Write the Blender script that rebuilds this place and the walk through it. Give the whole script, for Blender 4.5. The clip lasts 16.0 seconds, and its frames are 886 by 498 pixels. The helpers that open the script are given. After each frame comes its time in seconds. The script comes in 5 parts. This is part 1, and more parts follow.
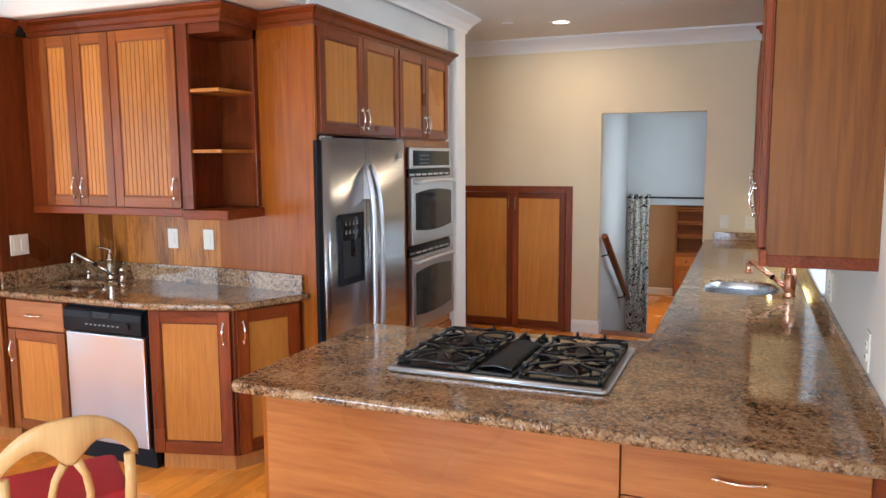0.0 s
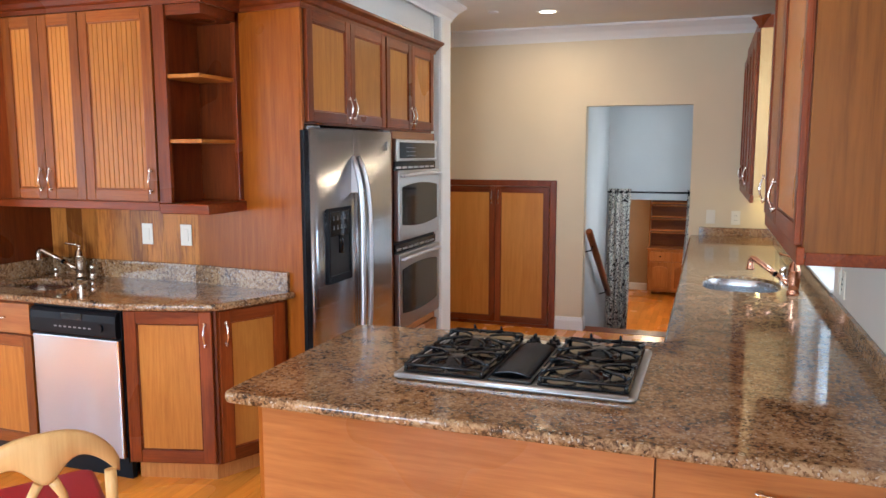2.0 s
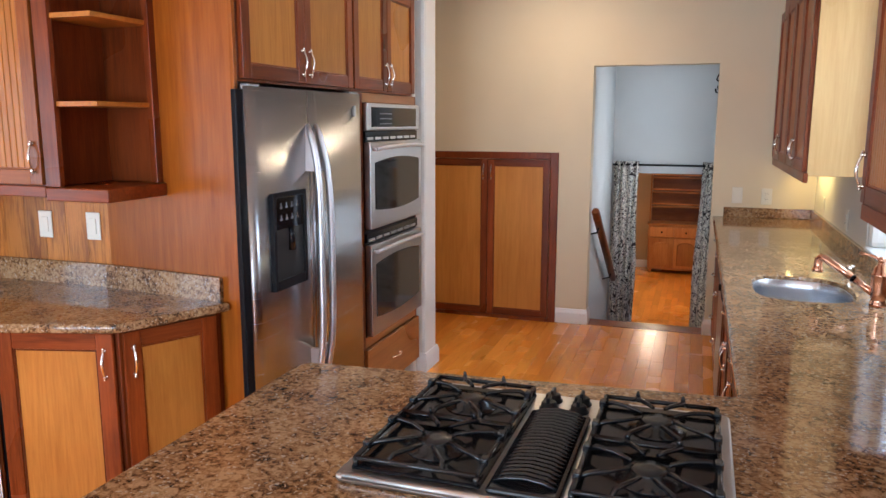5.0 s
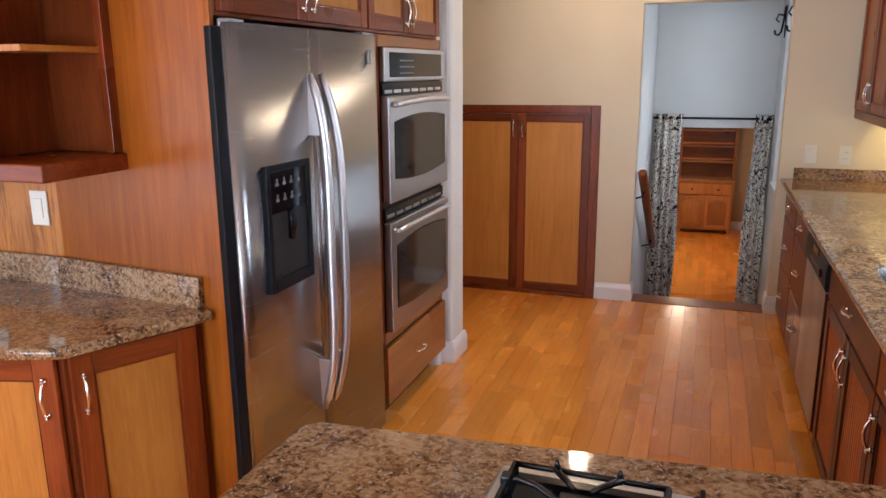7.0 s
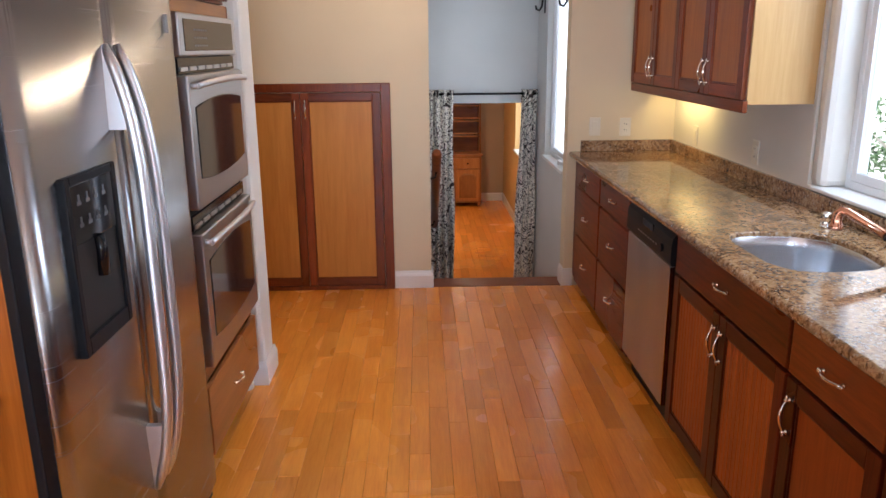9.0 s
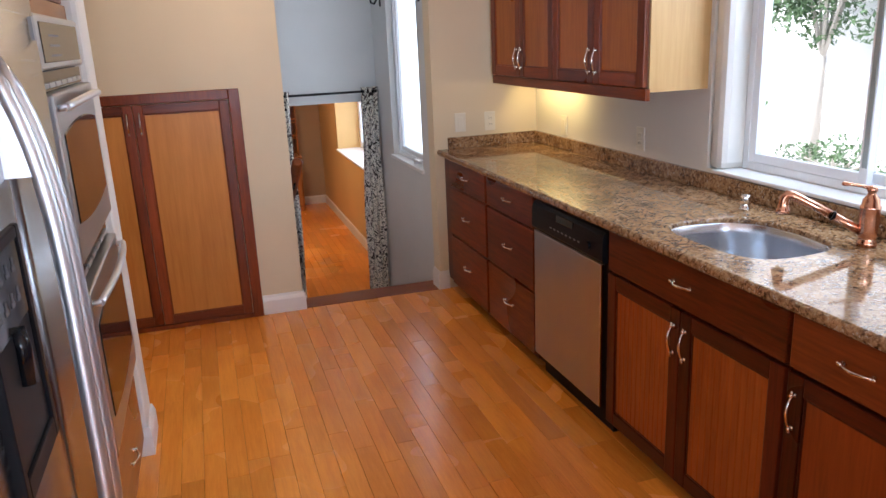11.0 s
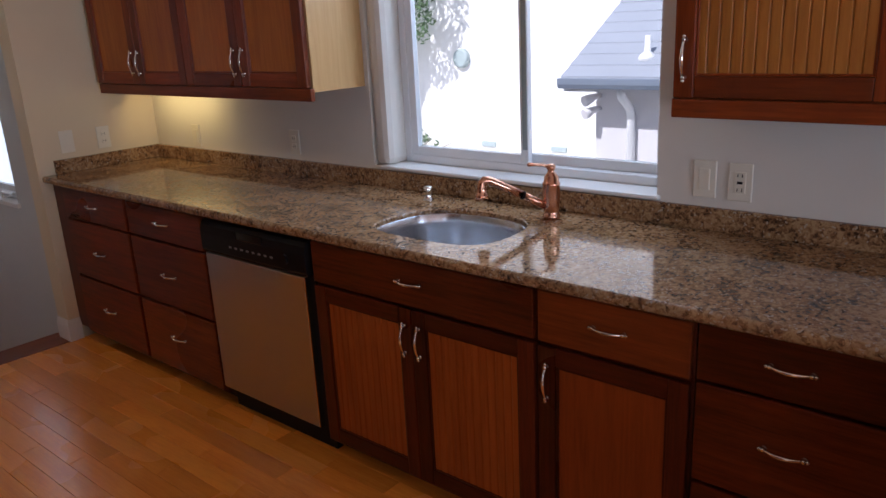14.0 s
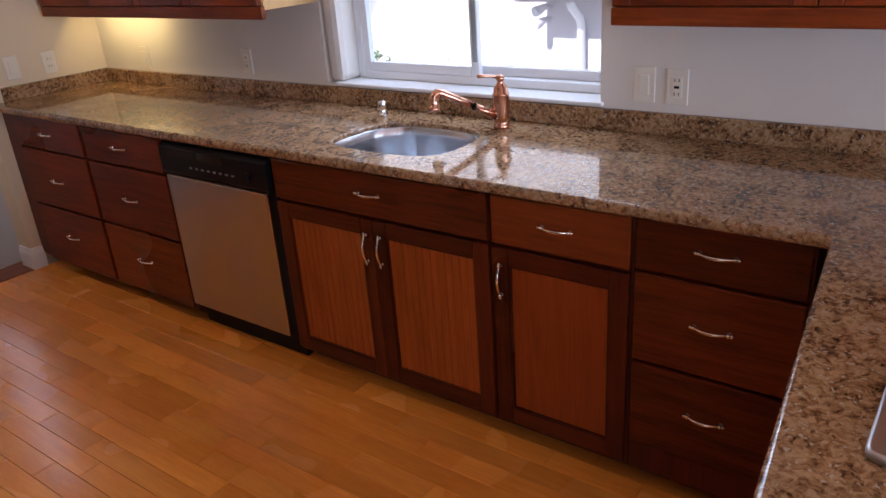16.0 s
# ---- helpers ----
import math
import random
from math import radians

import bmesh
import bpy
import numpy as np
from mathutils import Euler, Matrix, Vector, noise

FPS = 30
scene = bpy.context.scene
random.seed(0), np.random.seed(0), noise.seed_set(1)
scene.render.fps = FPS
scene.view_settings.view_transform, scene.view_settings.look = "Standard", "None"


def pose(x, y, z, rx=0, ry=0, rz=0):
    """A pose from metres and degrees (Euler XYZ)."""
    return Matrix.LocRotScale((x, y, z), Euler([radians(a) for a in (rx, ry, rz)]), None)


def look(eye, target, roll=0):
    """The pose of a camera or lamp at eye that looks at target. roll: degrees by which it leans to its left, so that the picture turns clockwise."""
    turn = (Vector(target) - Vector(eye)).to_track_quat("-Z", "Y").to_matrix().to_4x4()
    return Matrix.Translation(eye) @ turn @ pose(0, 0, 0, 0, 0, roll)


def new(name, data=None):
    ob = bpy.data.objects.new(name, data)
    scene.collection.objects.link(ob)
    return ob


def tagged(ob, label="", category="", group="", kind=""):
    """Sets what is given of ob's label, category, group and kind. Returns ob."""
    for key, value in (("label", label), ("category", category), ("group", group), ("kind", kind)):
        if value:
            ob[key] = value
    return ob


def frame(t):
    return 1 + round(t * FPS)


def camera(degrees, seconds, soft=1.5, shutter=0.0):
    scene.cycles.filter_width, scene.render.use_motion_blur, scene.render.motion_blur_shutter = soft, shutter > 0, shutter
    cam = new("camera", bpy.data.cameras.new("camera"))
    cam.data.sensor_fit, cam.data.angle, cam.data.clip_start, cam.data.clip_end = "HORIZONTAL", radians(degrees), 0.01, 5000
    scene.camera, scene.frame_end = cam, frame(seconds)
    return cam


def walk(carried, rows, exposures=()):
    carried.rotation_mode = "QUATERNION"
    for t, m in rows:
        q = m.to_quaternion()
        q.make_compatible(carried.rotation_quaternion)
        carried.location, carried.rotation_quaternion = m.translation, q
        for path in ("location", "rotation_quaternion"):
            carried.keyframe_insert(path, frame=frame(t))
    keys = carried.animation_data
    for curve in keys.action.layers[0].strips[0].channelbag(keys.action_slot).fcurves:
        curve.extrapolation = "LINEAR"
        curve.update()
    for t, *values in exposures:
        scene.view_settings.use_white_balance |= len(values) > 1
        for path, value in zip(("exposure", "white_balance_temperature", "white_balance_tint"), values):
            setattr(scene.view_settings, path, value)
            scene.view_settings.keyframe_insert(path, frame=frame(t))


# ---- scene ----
cam = camera(61.1, 16.0)
PATH = [
    (0, (0.168, 0.264, 1.605), (-0.577, 2.105, 1.366), -0.3),
    (0.5, (0.145, 0.285, 1.601), (-0.607, 2.123, 1.359), -0.2),
    (1, (0.078, 0.313, 1.599), (-0.676, 2.149, 1.352), -0.2),
    (1.5, (0.01, 0.339, 1.598), (-0.739, 2.176, 1.345), -0.1),
    (2, (-0.026, 0.378, 1.593), (-0.686, 2.249, 1.339), -0.0),
    (2.5, (-0.03, 0.459, 1.585), (-0.625, 2.351, 1.327), 0.0),
    (3, (-0.044, 0.606, 1.589), (-0.638, 2.497, 1.32), -0.1),
    (3.5, (-0.082, 0.747, 1.591), (-0.671, 2.638, 1.315), -0.1),
    (4, (-0.207, 0.887, 1.596), (-0.792, 2.777, 1.305), -0.1),
    (4.5, (-0.267, 1.021, 1.596), (-0.873, 2.902, 1.287), -0.1),
    (4.7, (-0.269, 1.099, 1.595), (-0.889, 2.974, 1.277), -0.1),
    (6.8, (-0.599, 1.837, 1.573), (-1.238, 3.675, 1.112), -0.1),
    (7, (-0.62, 1.858, 1.583), (-1.262, 3.695, 1.121), -0.4),
    (7.5, (-0.751, 1.938, 1.587), (-1.237, 3.819, 1.114), 0.3),
    (8, (-0.867, 2.005, 1.575), (-1.106, 3.929, 1.082), -0.2),
    (8.5, (-0.981, 2.13, 1.557), (-1.069, 4.062, 1.048), -0.3),
    (9, (-1.106, 2.236, 1.565), (-1.054, 4.166, 1.044), -0.5),
    (9.2, (-1.18, 2.256, 1.566), (-1.034, 4.182, 1.046), -0.3),
    (11.3, (-1.565, 2.699, 1.583), (-0.839, 4.478, 1.026), -2.1),
    (11.5, (-1.603, 2.746, 1.58), (-0.745, 4.464, 1.021), -1.5),
    (12, (-1.627, 2.857, 1.573), (-0.62, 4.49, 1.009), -2.0),
    (12.5, (-1.603, 2.982, 1.545), (-0.574, 4.601, 0.98), -2.8),
    (13, (-1.637, 3.034, 1.54), (-0.422, 4.518, 0.973), -2.3),
    (13.5, (-1.688, 3.037, 1.548), (-0.297, 4.354, 0.974), -2.2),
    (14, (-1.74, 3.035, 1.563), (-0.282, 4.276, 0.984), -2.9),
    (14.5, (-1.78, 3.018, 1.568), (-0.322, 4.222, 0.916), -3.7),
    (15, (-1.803, 2.984, 1.574), (-0.353, 4.175, 0.883), -4.0),
    (15.5, (-1.818, 2.961, 1.569), (-0.349, 4.127, 0.873), -4.2),
    (16, (-1.843, 2.95, 1.577), (-0.383, 4.068, 0.789), -4.2),
]
LIGHT_KEYS = [(0.0, 0.0), (9.0, 0.0), (11.5, -0.05), (12.5, -0.30), (13.2, -0.62), (14.0, -1.04), (14.6, -1.10), (15.0, -0.85), (15.5, -0.72), (16.0, -0.45)]
BASE_STOPS = 0.82
WARMTH = {0.0: (5850, 9), 4.7: (5900, 9), 7.0: (6150, 17), 9.0: (6050, 17), 11.5: (5950, 18), 16.0: (5850, 25)}


def balance(t):
    """White balance between the keys of WARMTH."""
    ks = sorted(WARMTH)
    for a, b in zip(ks, ks[1:]):
        if a <= t <= b:
            u = (t - a) / (b - a)
            return tuple(p + (q - p) * u for p, q in zip(WARMTH[a], WARMTH[b]))


walk(cam, [(t, look(eye, target, roll)) for t, eye, target, roll in PATH], [(t, BASE_STOPS + s, *balance(t)) for t, s in LIGHT_KEYS])

# ---- world, sun and lamps ----
SUN_EL, SUN_AZ = 48.0, 280.0
world = bpy.data.worlds.new("sky")
scene.world = world
world.use_nodes = True
sky = world.node_tree.nodes.new("ShaderNodeTexSky")
sky.sky_type, sky.sun_disc = "NISHITA", False
sky.sun_elevation, sky.sun_rotation = radians(SUN_EL), radians(SUN_AZ)
back = world.node_tree.nodes["Background"]
back.inputs[1].default_value = 0.15
world.node_tree.links.new(sky.outputs[0], back.inputs[0])
sun = new("sun", bpy.data.lights.new("sun", "SUN"))
sun.data.energy, sun.data.angle, sun.data.color = 5.0, radians(0.5), (1.0, 0.95, 0.88)
sx, sy = math.sin(radians(SUN_AZ)), math.cos(radians(SUN_AZ))
sun.matrix_world = look((sx * 10, sy * 10, 10 * math.tan(radians(SUN_EL))), (0, 0, 0))


def area_light(name, m, wide, high, watts, colour, shape="RECTANGLE"):
    lamp = new(name, bpy.data.lights.new(name, "AREA"))
    lamp.data.shape, lamp.data.size, lamp.data.size_y = shape, wide, high
    lamp.data.energy, lamp.data.color = watts, colour
    lamp.matrix_world = m
    return lamp


DAY = (0.69, 0.855, 1.0)
WARM = (1.0, 0.73, 0.44)
area_light("patio_door_daylight", look((-5.42, 0.60, 1.25), (0, 1.2, 1.2)), 1.1, 1.6, 22, DAY)
area_light("dining_window_daylight", look((-1.6, -2.42, 1.3), (-1.6, 3, 1.0)), 3.0, 1.2, 122, DAY)
area_light("recessed_lamp", look((-1.25, 6.28, 2.65), (-1.25, 6.28, 0)), 0.09, 0.09, 6.0, WARM, "DISK")
area_light("sink_window_daylight", look((0.86, 4.63, 1.98), (-1.0, 4.68, 1.1)), 1.1, 0.6, 11, DAY)
area_light("stair_window_daylight", look((0.03, 8.04, 1.45), (-1.2, 8.04, 1.45)), 1.2, 1.9, 8, (0.80, 0.91, 1.0))
area_light("lower_window_daylight", look((0.615, 11.7, 0.6), (-1.2, 11.7, -0.2)), 2.2, 0.8, 12, DAY)
area_light("under_cabinet_lamp", look((0.36, 6.68, 1.277), (0.515, 6.68, 1.12)), 0.55, 0.04, 0.95, (1.0, 0.76, 0.27))
# Added for the lower room's warm glow; no fitting is in view.
area_light("lower_room_lamp", look((-0.8, 12.1, 1.4), (-0.8, 12.1, -1)), 0.3, 0.3, 11, WARM, "DISK")


# ---- materials ----
def material(name):
    m = bpy.data.materials.new(name)
    m.use_nodes = True
    t = m.node_tree
    return m, t, t.nodes["Principled BSDF"]


def node(t, kind, links=(), **values):
    n = t.nodes.new(kind)
    for key, v in values.items():
        if key == "blend":
            n.blend_type, n.data_type = v, "RGBA"
        elif key == "ramp":
            while len(n.color_ramp.elements) < len(v):
                n.color_ramp.elements.new(0.5)
            for e, (p, c) in zip(n.color_ramp.elements, v):
                e.position, e.color = p, (*c, 1)
        elif key == "operation":
            n.operation = v
        else:
            n.inputs[int(key[1:]) if key[1:].isdigit() else key].default_value = v
    for src, dst in links:
        t.links.new(src, n.inputs[dst])
    return n


def mapped(t, scale, spread=True):
    co = node(t, "ShaderNodeTexCoord")
    src = co.outputs["Object"]
    if spread:
        info = node(t, "ShaderNodeObjectInfo")
        mul = node(t, "ShaderNodeVectorMath", [(info.outputs["Random"], 0)], i1=(17.0, 31.0, 23.0), operation="MULTIPLY")
        add = node(t, "ShaderNodeVectorMath", [(src, 0), (mul.outputs[0], 1)], operation="ADD")
        src = add.outputs[0]
    return node(t, "ShaderNodeMapping", [(src, 0)], Scale=scale)


def bump(t, b, height, strength, distance=0.002):
    n = node(t, "ShaderNodeBump", [(height, "Height")], Strength=strength, Distance=distance)
    t.links.new(n.outputs[0], b.inputs["Normal"])


def wood(name, light, dark, axis="z", rough=0.32, fine=1.0, vary=0.25, coat=0.03, figure=1.0, lo=0.38, hi=0.60, spec=0.22, island=False):
    """Varnished wood with its grain along one axis of the object."""
    m, t, b = material(name)
    long, cross = 0.9, 14.0
    sc = {"x": (long, cross, cross), "y": (cross, long, cross), "z": (cross, cross, long)}[axis]
    mp = mapped(t, tuple(s * fine for s in sc))
    n1 = node(t, "ShaderNodeTexNoise", [(mp.outputs[0], "Vector")], Scale=1.0, Detail=5.0, Roughness=0.6, Distortion=1.2 * figure)
    mp2 = mapped(t, tuple(s * fine * 5 for s in sc))
    n2 = node(t, "ShaderNodeTexNoise", [(mp2.outputs[0], "Vector")], Scale=1.5, Detail=3.0, Roughness=0.7)
    mp3 = mapped(t, (1.2, 1.2, 1.2))
    n3 = node(t, "ShaderNodeTexNoise", [(mp3.outputs[0], "Vector")], Scale=1.3, Detail=2.0)
    mix = node(t, "ShaderNodeMath", [(n1.outputs[0], 0), (n2.outputs[0], 1)], operation="ADD")
    sub = node(t, "ShaderNodeMath", [(mix.outputs[0], 0), (n3.outputs[0], 1)], operation="ADD")
    div = node(t, "ShaderNodeMath", [(sub.outputs[0], 0)], i1=0.3333, operation="MULTIPLY")
    ramp = node(t, "ShaderNodeValToRGB", [(div.outputs[0], 0)], ramp=[(lo, dark), (hi, light)])
    info = node(t, "ShaderNodeObjectInfo")
    piece = node(t, "ShaderNodeNewGeometry").outputs["Random Per Island"] if island else info.outputs["Random"]
    val = node(t, "ShaderNodeMapRange", [(piece, 0)], i3=1 - vary, i4=1 + vary)
    hsv = node(t, "ShaderNodeHueSaturation", [(ramp.outputs[0], "Color"), (val.outputs[0], "Value")])
    t.links.new(hsv.outputs[0], b.inputs["Base Color"])
    rr = node(t, "ShaderNodeMapRange", [(n3.outputs[0], 0)], i1=0.3, i2=0.7, i3=rough - 0.06, i4=rough + 0.08)
    t.links.new(rr.outputs[0], b.inputs["Roughness"])
    b.inputs["Coat Weight"].default_value, b.inputs["Coat Roughness"].default_value = coat, 0.15
    b.inputs["Specular IOR Level"].default_value = spec
    bump(t, b, n2.outputs[0], 0.06)
    return m


def paint(name, colour, rough=0.6, relief=0.12, grain=90.0):
    m, t, b = material(name)
    mp = mapped(t, (1, 1, 1), False)
    n1 = node(t, "ShaderNodeTexNoise", [(mp.outputs[0], "Vector")], Scale=grain, Detail=3.0)
    n2 = node(t, "ShaderNodeTexNoise", [(mp.outputs[0], "Vector")], Scale=1.4, Detail=4.0)
    ramp = node(t, "ShaderNodeValToRGB", [(n2.outputs[0], 0)], ramp=[(0.3, tuple(c * 0.94 for c in colour)), (0.7, tuple(min(1, c * 1.03) for c in colour))])
    t.links.new(ramp.outputs[0], b.inputs["Base Color"])
    b.inputs["Roughness"].default_value = rough
    bump(t, b, n1.outputs[0], relief, 0.001)
    return m


def granite(name):
    m, t, b = material(name)
    mp = mapped(t, (1, 1, 1), False)
    warp = node(t, "ShaderNodeTexNoise", [(mp.outputs[0], "Vector")], Scale=40.0, Detail=3.0)
    off = node(t, "ShaderNodeVectorMath", [(warp.outputs["Color"], 0)], i1=(0.03, 0.03, 0.03), operation="MULTIPLY")
    add = node(t, "ShaderNodeVectorMath", [(mp.outputs[0], 0), (off.outputs[0], 1)], operation="ADD")
    v1 = node(t, "ShaderNodeTexVoronoi", [(add.outputs[0], "Vector")], Scale=120.0)
    n1 = node(t, "ShaderNodeTexNoise", [(add.outputs[0], "Vector")], Scale=60.0, Detail=7.0, Roughness=0.72)
    n2 = node(t, "ShaderNodeTexNoise", [(mp.outputs[0], "Vector")], Scale=9.0, Detail=4.0)
    sep = node(t, "ShaderNodeSeparateColor", [(v1.outputs["Color"], 0)])
    a = node(t, "ShaderNodeMath", [(sep.outputs[0], 0)], i1=0.20, operation="MULTIPLY")
    c = node(t, "ShaderNodeMath", [(n1.outputs[0], 0), (a.outputs[0], 1)], operation="ADD")
    d = node(t, "ShaderNodeMath", [(n2.outputs[0], 0)], i1=0.45, operation="MULTIPLY")
    e = node(t, "ShaderNodeMath", [(c.outputs[0], 0), (d.outputs[0], 1)], operation="ADD")
    ramp = node(t, "ShaderNodeValToRGB", [(e.outputs[0], 0)], ramp=[
        (0.58, (0.018, 0.010, 0.006)), (0.69, (0.100, 0.048, 0.022)), (0.79, (0.245, 0.128, 0.056)), (0.96, (0.42, 0.265, 0.14))])
    # pale quartz flecks
    v2 = node(t, "ShaderNodeTexVoronoi", [(add.outputs[0], "Vector")], Scale=190.0)
    s2 = node(t, "ShaderNodeSeparateColor", [(v2.outputs["Color"], 0)])
    fl = node(t, "ShaderNodeMath", [(s2.outputs[1], 0)], i1=0.95, operation="GREATER_THAN")
    mixc = node(t, "ShaderNodeMix", [(fl.outputs[0], 0), (ramp.outputs[0], 6)], blend="MIX")
    mixc.inputs[7].default_value = (0.42, 0.34, 0.26, 1)
    t.links.new(mixc.outputs[2], b.inputs["Base Color"])
    b.inputs["Roughness"].default_value = 0.07
    b.inputs["Specular IOR Level"].default_value = 0.5
    return m


def metal(name, colour, rough=0.3, brush=None, streak=0.10, wave=0.0):
    m, t, b = material(name)
    b.inputs["Base Color"].default_value = (*colour, 1)
    b.inputs["Metallic"].default_value = 1.0
    b.inputs["Roughness"].default_value = rough
    if brush:
        mp = mapped(t, brush)
        n = node(t, "ShaderNodeTexNoise", [(mp.outputs[0], "Vector")], Scale=1.0, Detail=3.0)
        r = node(t, "ShaderNodeMapRange", [(n.outputs[0], 0)], i1=0.3, i2=0.7, i3=rough - streak * 0.5, i4=rough + streak)
        t.links.new(r.outputs[0], b.inputs["Roughness"])
        b.inputs["Anisotropic"].default_value = 0.3
    if wave:
        mp2 = mapped(t, (3.2, 3.2, 1.3))
        n2 = node(t, "ShaderNodeTexNoise", [(mp2.outputs[0], "Vector")], Scale=1.0, Detail=1.0)
        bump(t, b, n2.outputs[0], wave, 0.05)
    return m


def plain(name, colour, rough=0.5, **values):
    m, t, b = material(name)
    b.inputs["Base Color"].default_value = (*colour, 1)
    b.inputs["Roughness"].default_value = rough
    for key, v in values.items():
        b.inputs[key.replace("_", " ").title()].default_value = v
    return m


def window_glass(name):
    m, t, b = material(name)
    b.inputs["Base Color"].default_value = (0.95, 0.98, 0.97, 1)
    b.inputs["Roughness"].default_value = 0.0
    b.inputs["Transmission Weight"].default_value = 1.0
    b.inputs["IOR"].default_value = 1.02
    return m


FRAME_Z = wood("mahogany_upright", (0.245, 0.050, 0.009), (0.105, 0.019, 0.004), "z")
FRAME_X = wood("mahogany_level", (0.245, 0.050, 0.009), (0.105, 0.019, 0.004), "x")
# FRAME's mahogany again, with the east run's shade put into the colour.
SHADED_Z = wood("shaded_mahogany_upright", (0.118, 0.018, 0.005), (0.042, 0.0065, 0.002), "z")
SHADED_X = wood("shaded_mahogany_level", (0.118, 0.018, 0.005), (0.042, 0.0065, 0.002), "x")
PANEL_Z = wood("honey_panel", (0.50, 0.198, 0.036), (0.35, 0.118, 0.018), "z", vary=0.14, figure=2.2)
CHERRY_Z = wood("cherry_frame_upright", (0.33, 0.098, 0.016), (0.19, 0.046, 0.007), "z")
CHERRY_X = wood("cherry_frame_level", (0.33, 0.098, 0.016), (0.19, 0.046, 0.007), "x")
AMBER_Z = wood("amber_panel", (0.42, 0.098, 0.013), (0.26, 0.050, 0.006), "z", vary=0.14, figure=1.8)
UPPER_Z = wood("amber_upper_panel", (0.42, 0.140, 0.020), (0.27, 0.074, 0.011), "z", vary=0.10, figure=2.0)
BIRCH_Z = wood("birch_panel", (0.60, 0.250, 0.048), (0.47, 0.172, 0.028), "z", fine=0.45, vary=0.06, figure=2.8)
RUST_Z = wood("mahogany_panel", (0.30, 0.056, 0.008), (0.19, 0.031, 0.005), "z", vary=0.10, figure=1.8)
VENEER_Z = wood("cherry_veneer", (0.35, 0.102, 0.010), (0.21, 0.050, 0.005), "z", fine=0.6, vary=0.12, figure=1.8)
VENEER_X = wood("cherry_veneer_level", (0.40, 0.150, 0.042), (0.25, 0.080, 0.020), "x", fine=0.6, vary=0.15)
STRIPED = wood("striped_veneer", (0.48, 0.180, 0.034), (0.23, 0.072, 0.014), "z", fine=1.5, vary=0.22, lo=0.44, hi=0.55)
GOLDEN = wood("golden_end_veneer", (0.205, 0.074, 0.010), (0.125, 0.040, 0.005), "z", fine=0.45, vary=0.05, figure=2.6, lo=0.42, hi=0.57)
MAPLE = wood("pale_maple_end", (0.58, 0.36, 0.155), (0.49, 0.285, 0.11), "z", fine=0.7, vary=0.05)
# Varied mahogany, kept darker than FRAME: the low fronts' shade is in it.
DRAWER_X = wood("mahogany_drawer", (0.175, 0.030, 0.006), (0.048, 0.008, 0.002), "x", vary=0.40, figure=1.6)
DARK_TREAD = wood("dark_tread", (0.33, 0.092, 0.026), (0.20, 0.050, 0.014), "x")
FLOOR_Y = wood("oak_strip", (0.90, 0.345, 0.044), (0.73, 0.226, 0.026), "y", rough=0.24, vary=0.15, fine=1.3, coat=0.25, spec=0.45)
FLOOR_FAR = wood("oak_strip_joined", (0.90, 0.345, 0.044), (0.73, 0.226, 0.026), "y", rough=0.24, vary=0.15, fine=1.3, coat=0.25, spec=0.45, island=True)
PINE = wood("pine", (0.50, 0.205, 0.055), (0.33, 0.115, 0.028), "z")
PINE_DARK = wood("dark_pine", (0.20, 0.062, 0.018), (0.11, 0.030, 0.010), "x")
BEECH = wood("pale_beech", (0.72, 0.47, 0.20), (0.60, 0.35, 0.13), "z", fine=0.8, vary=0.06)
GRANITE = granite("brown_granite")
WALL = paint("cream_wall_paint", (0.75, 0.71, 0.645))
# Wall paint with the ceiling lamp's warm glow put into the colour.
WALL_LAMPLIT = paint("lamplit_wall_paint", (0.74, 0.625, 0.435))
COOL = paint("grey_wall_paint", (0.66, 0.66, 0.64))
CEIL = paint("ceiling_paint", (0.80, 0.77, 0.70))
WHITE = paint("white_trim_paint", (0.82, 0.80, 0.77), rough=0.35, relief=0.03)
BROWN = paint("brown_tan_wall_paint", (0.46, 0.33, 0.19))
OCHRE = paint("ochre_wall_paint", (0.66, 0.42, 0.16))
STEEL_V = metal("brushed_steel_upright", (0.47, 0.465, 0.46), 0.33, (400, 400, 2), 0.05)
STEEL_H = metal("brushed_steel_level", (0.47, 0.465, 0.46), 0.33, (2, 2, 400), 0.05)
DOOR_STEEL = metal("dishwasher_steel", (0.46, 0.46, 0.47), 0.30, (400, 400, 2), 0.05, wave=0.8)
FRIDGE_STEEL = metal("fridge_steel", (0.365, 0.375, 0.395), 0.27, (2, 2, 600), 0.004)
SINK_STEEL = metal("sink_steel", (0.62, 0.645, 0.68), 0.27)
CHROME = metal("polished_nickel", (0.80, 0.76, 0.70), 0.13)
COPPER = metal("brushed_copper", (0.72, 0.37, 0.24), 0.20)
BRONZE = metal("nickel_faucet", (0.62, 0.54, 0.44), 0.22)
BLACK = plain("black_plastic", (0.010, 0.010, 0.012), 0.35)
BLACK.node_tree.nodes["Principled BSDF"].inputs["Specular IOR Level"].default_value = 0.10
GLOSS_BLACK = plain("black_enamel", (0.008, 0.008, 0.010), 0.12)
GLOSS_BLACK.node_tree.nodes["Principled BSDF"].inputs["Specular IOR Level"].default_value = 0.3
IRON = plain("black_cast_iron", (0.006, 0.0065, 0.008), 0.25)
OVEN_GLASS = plain("oven_glass", (0.014, 0.012, 0.012), 0.06)
GREY_PLASTIC = plain("grey_plastic", (0.25, 0.25, 0.26), 0.4)
MARK_GREY = plain("dim_grey_print", (0.10, 0.10, 0.105), 0.4)
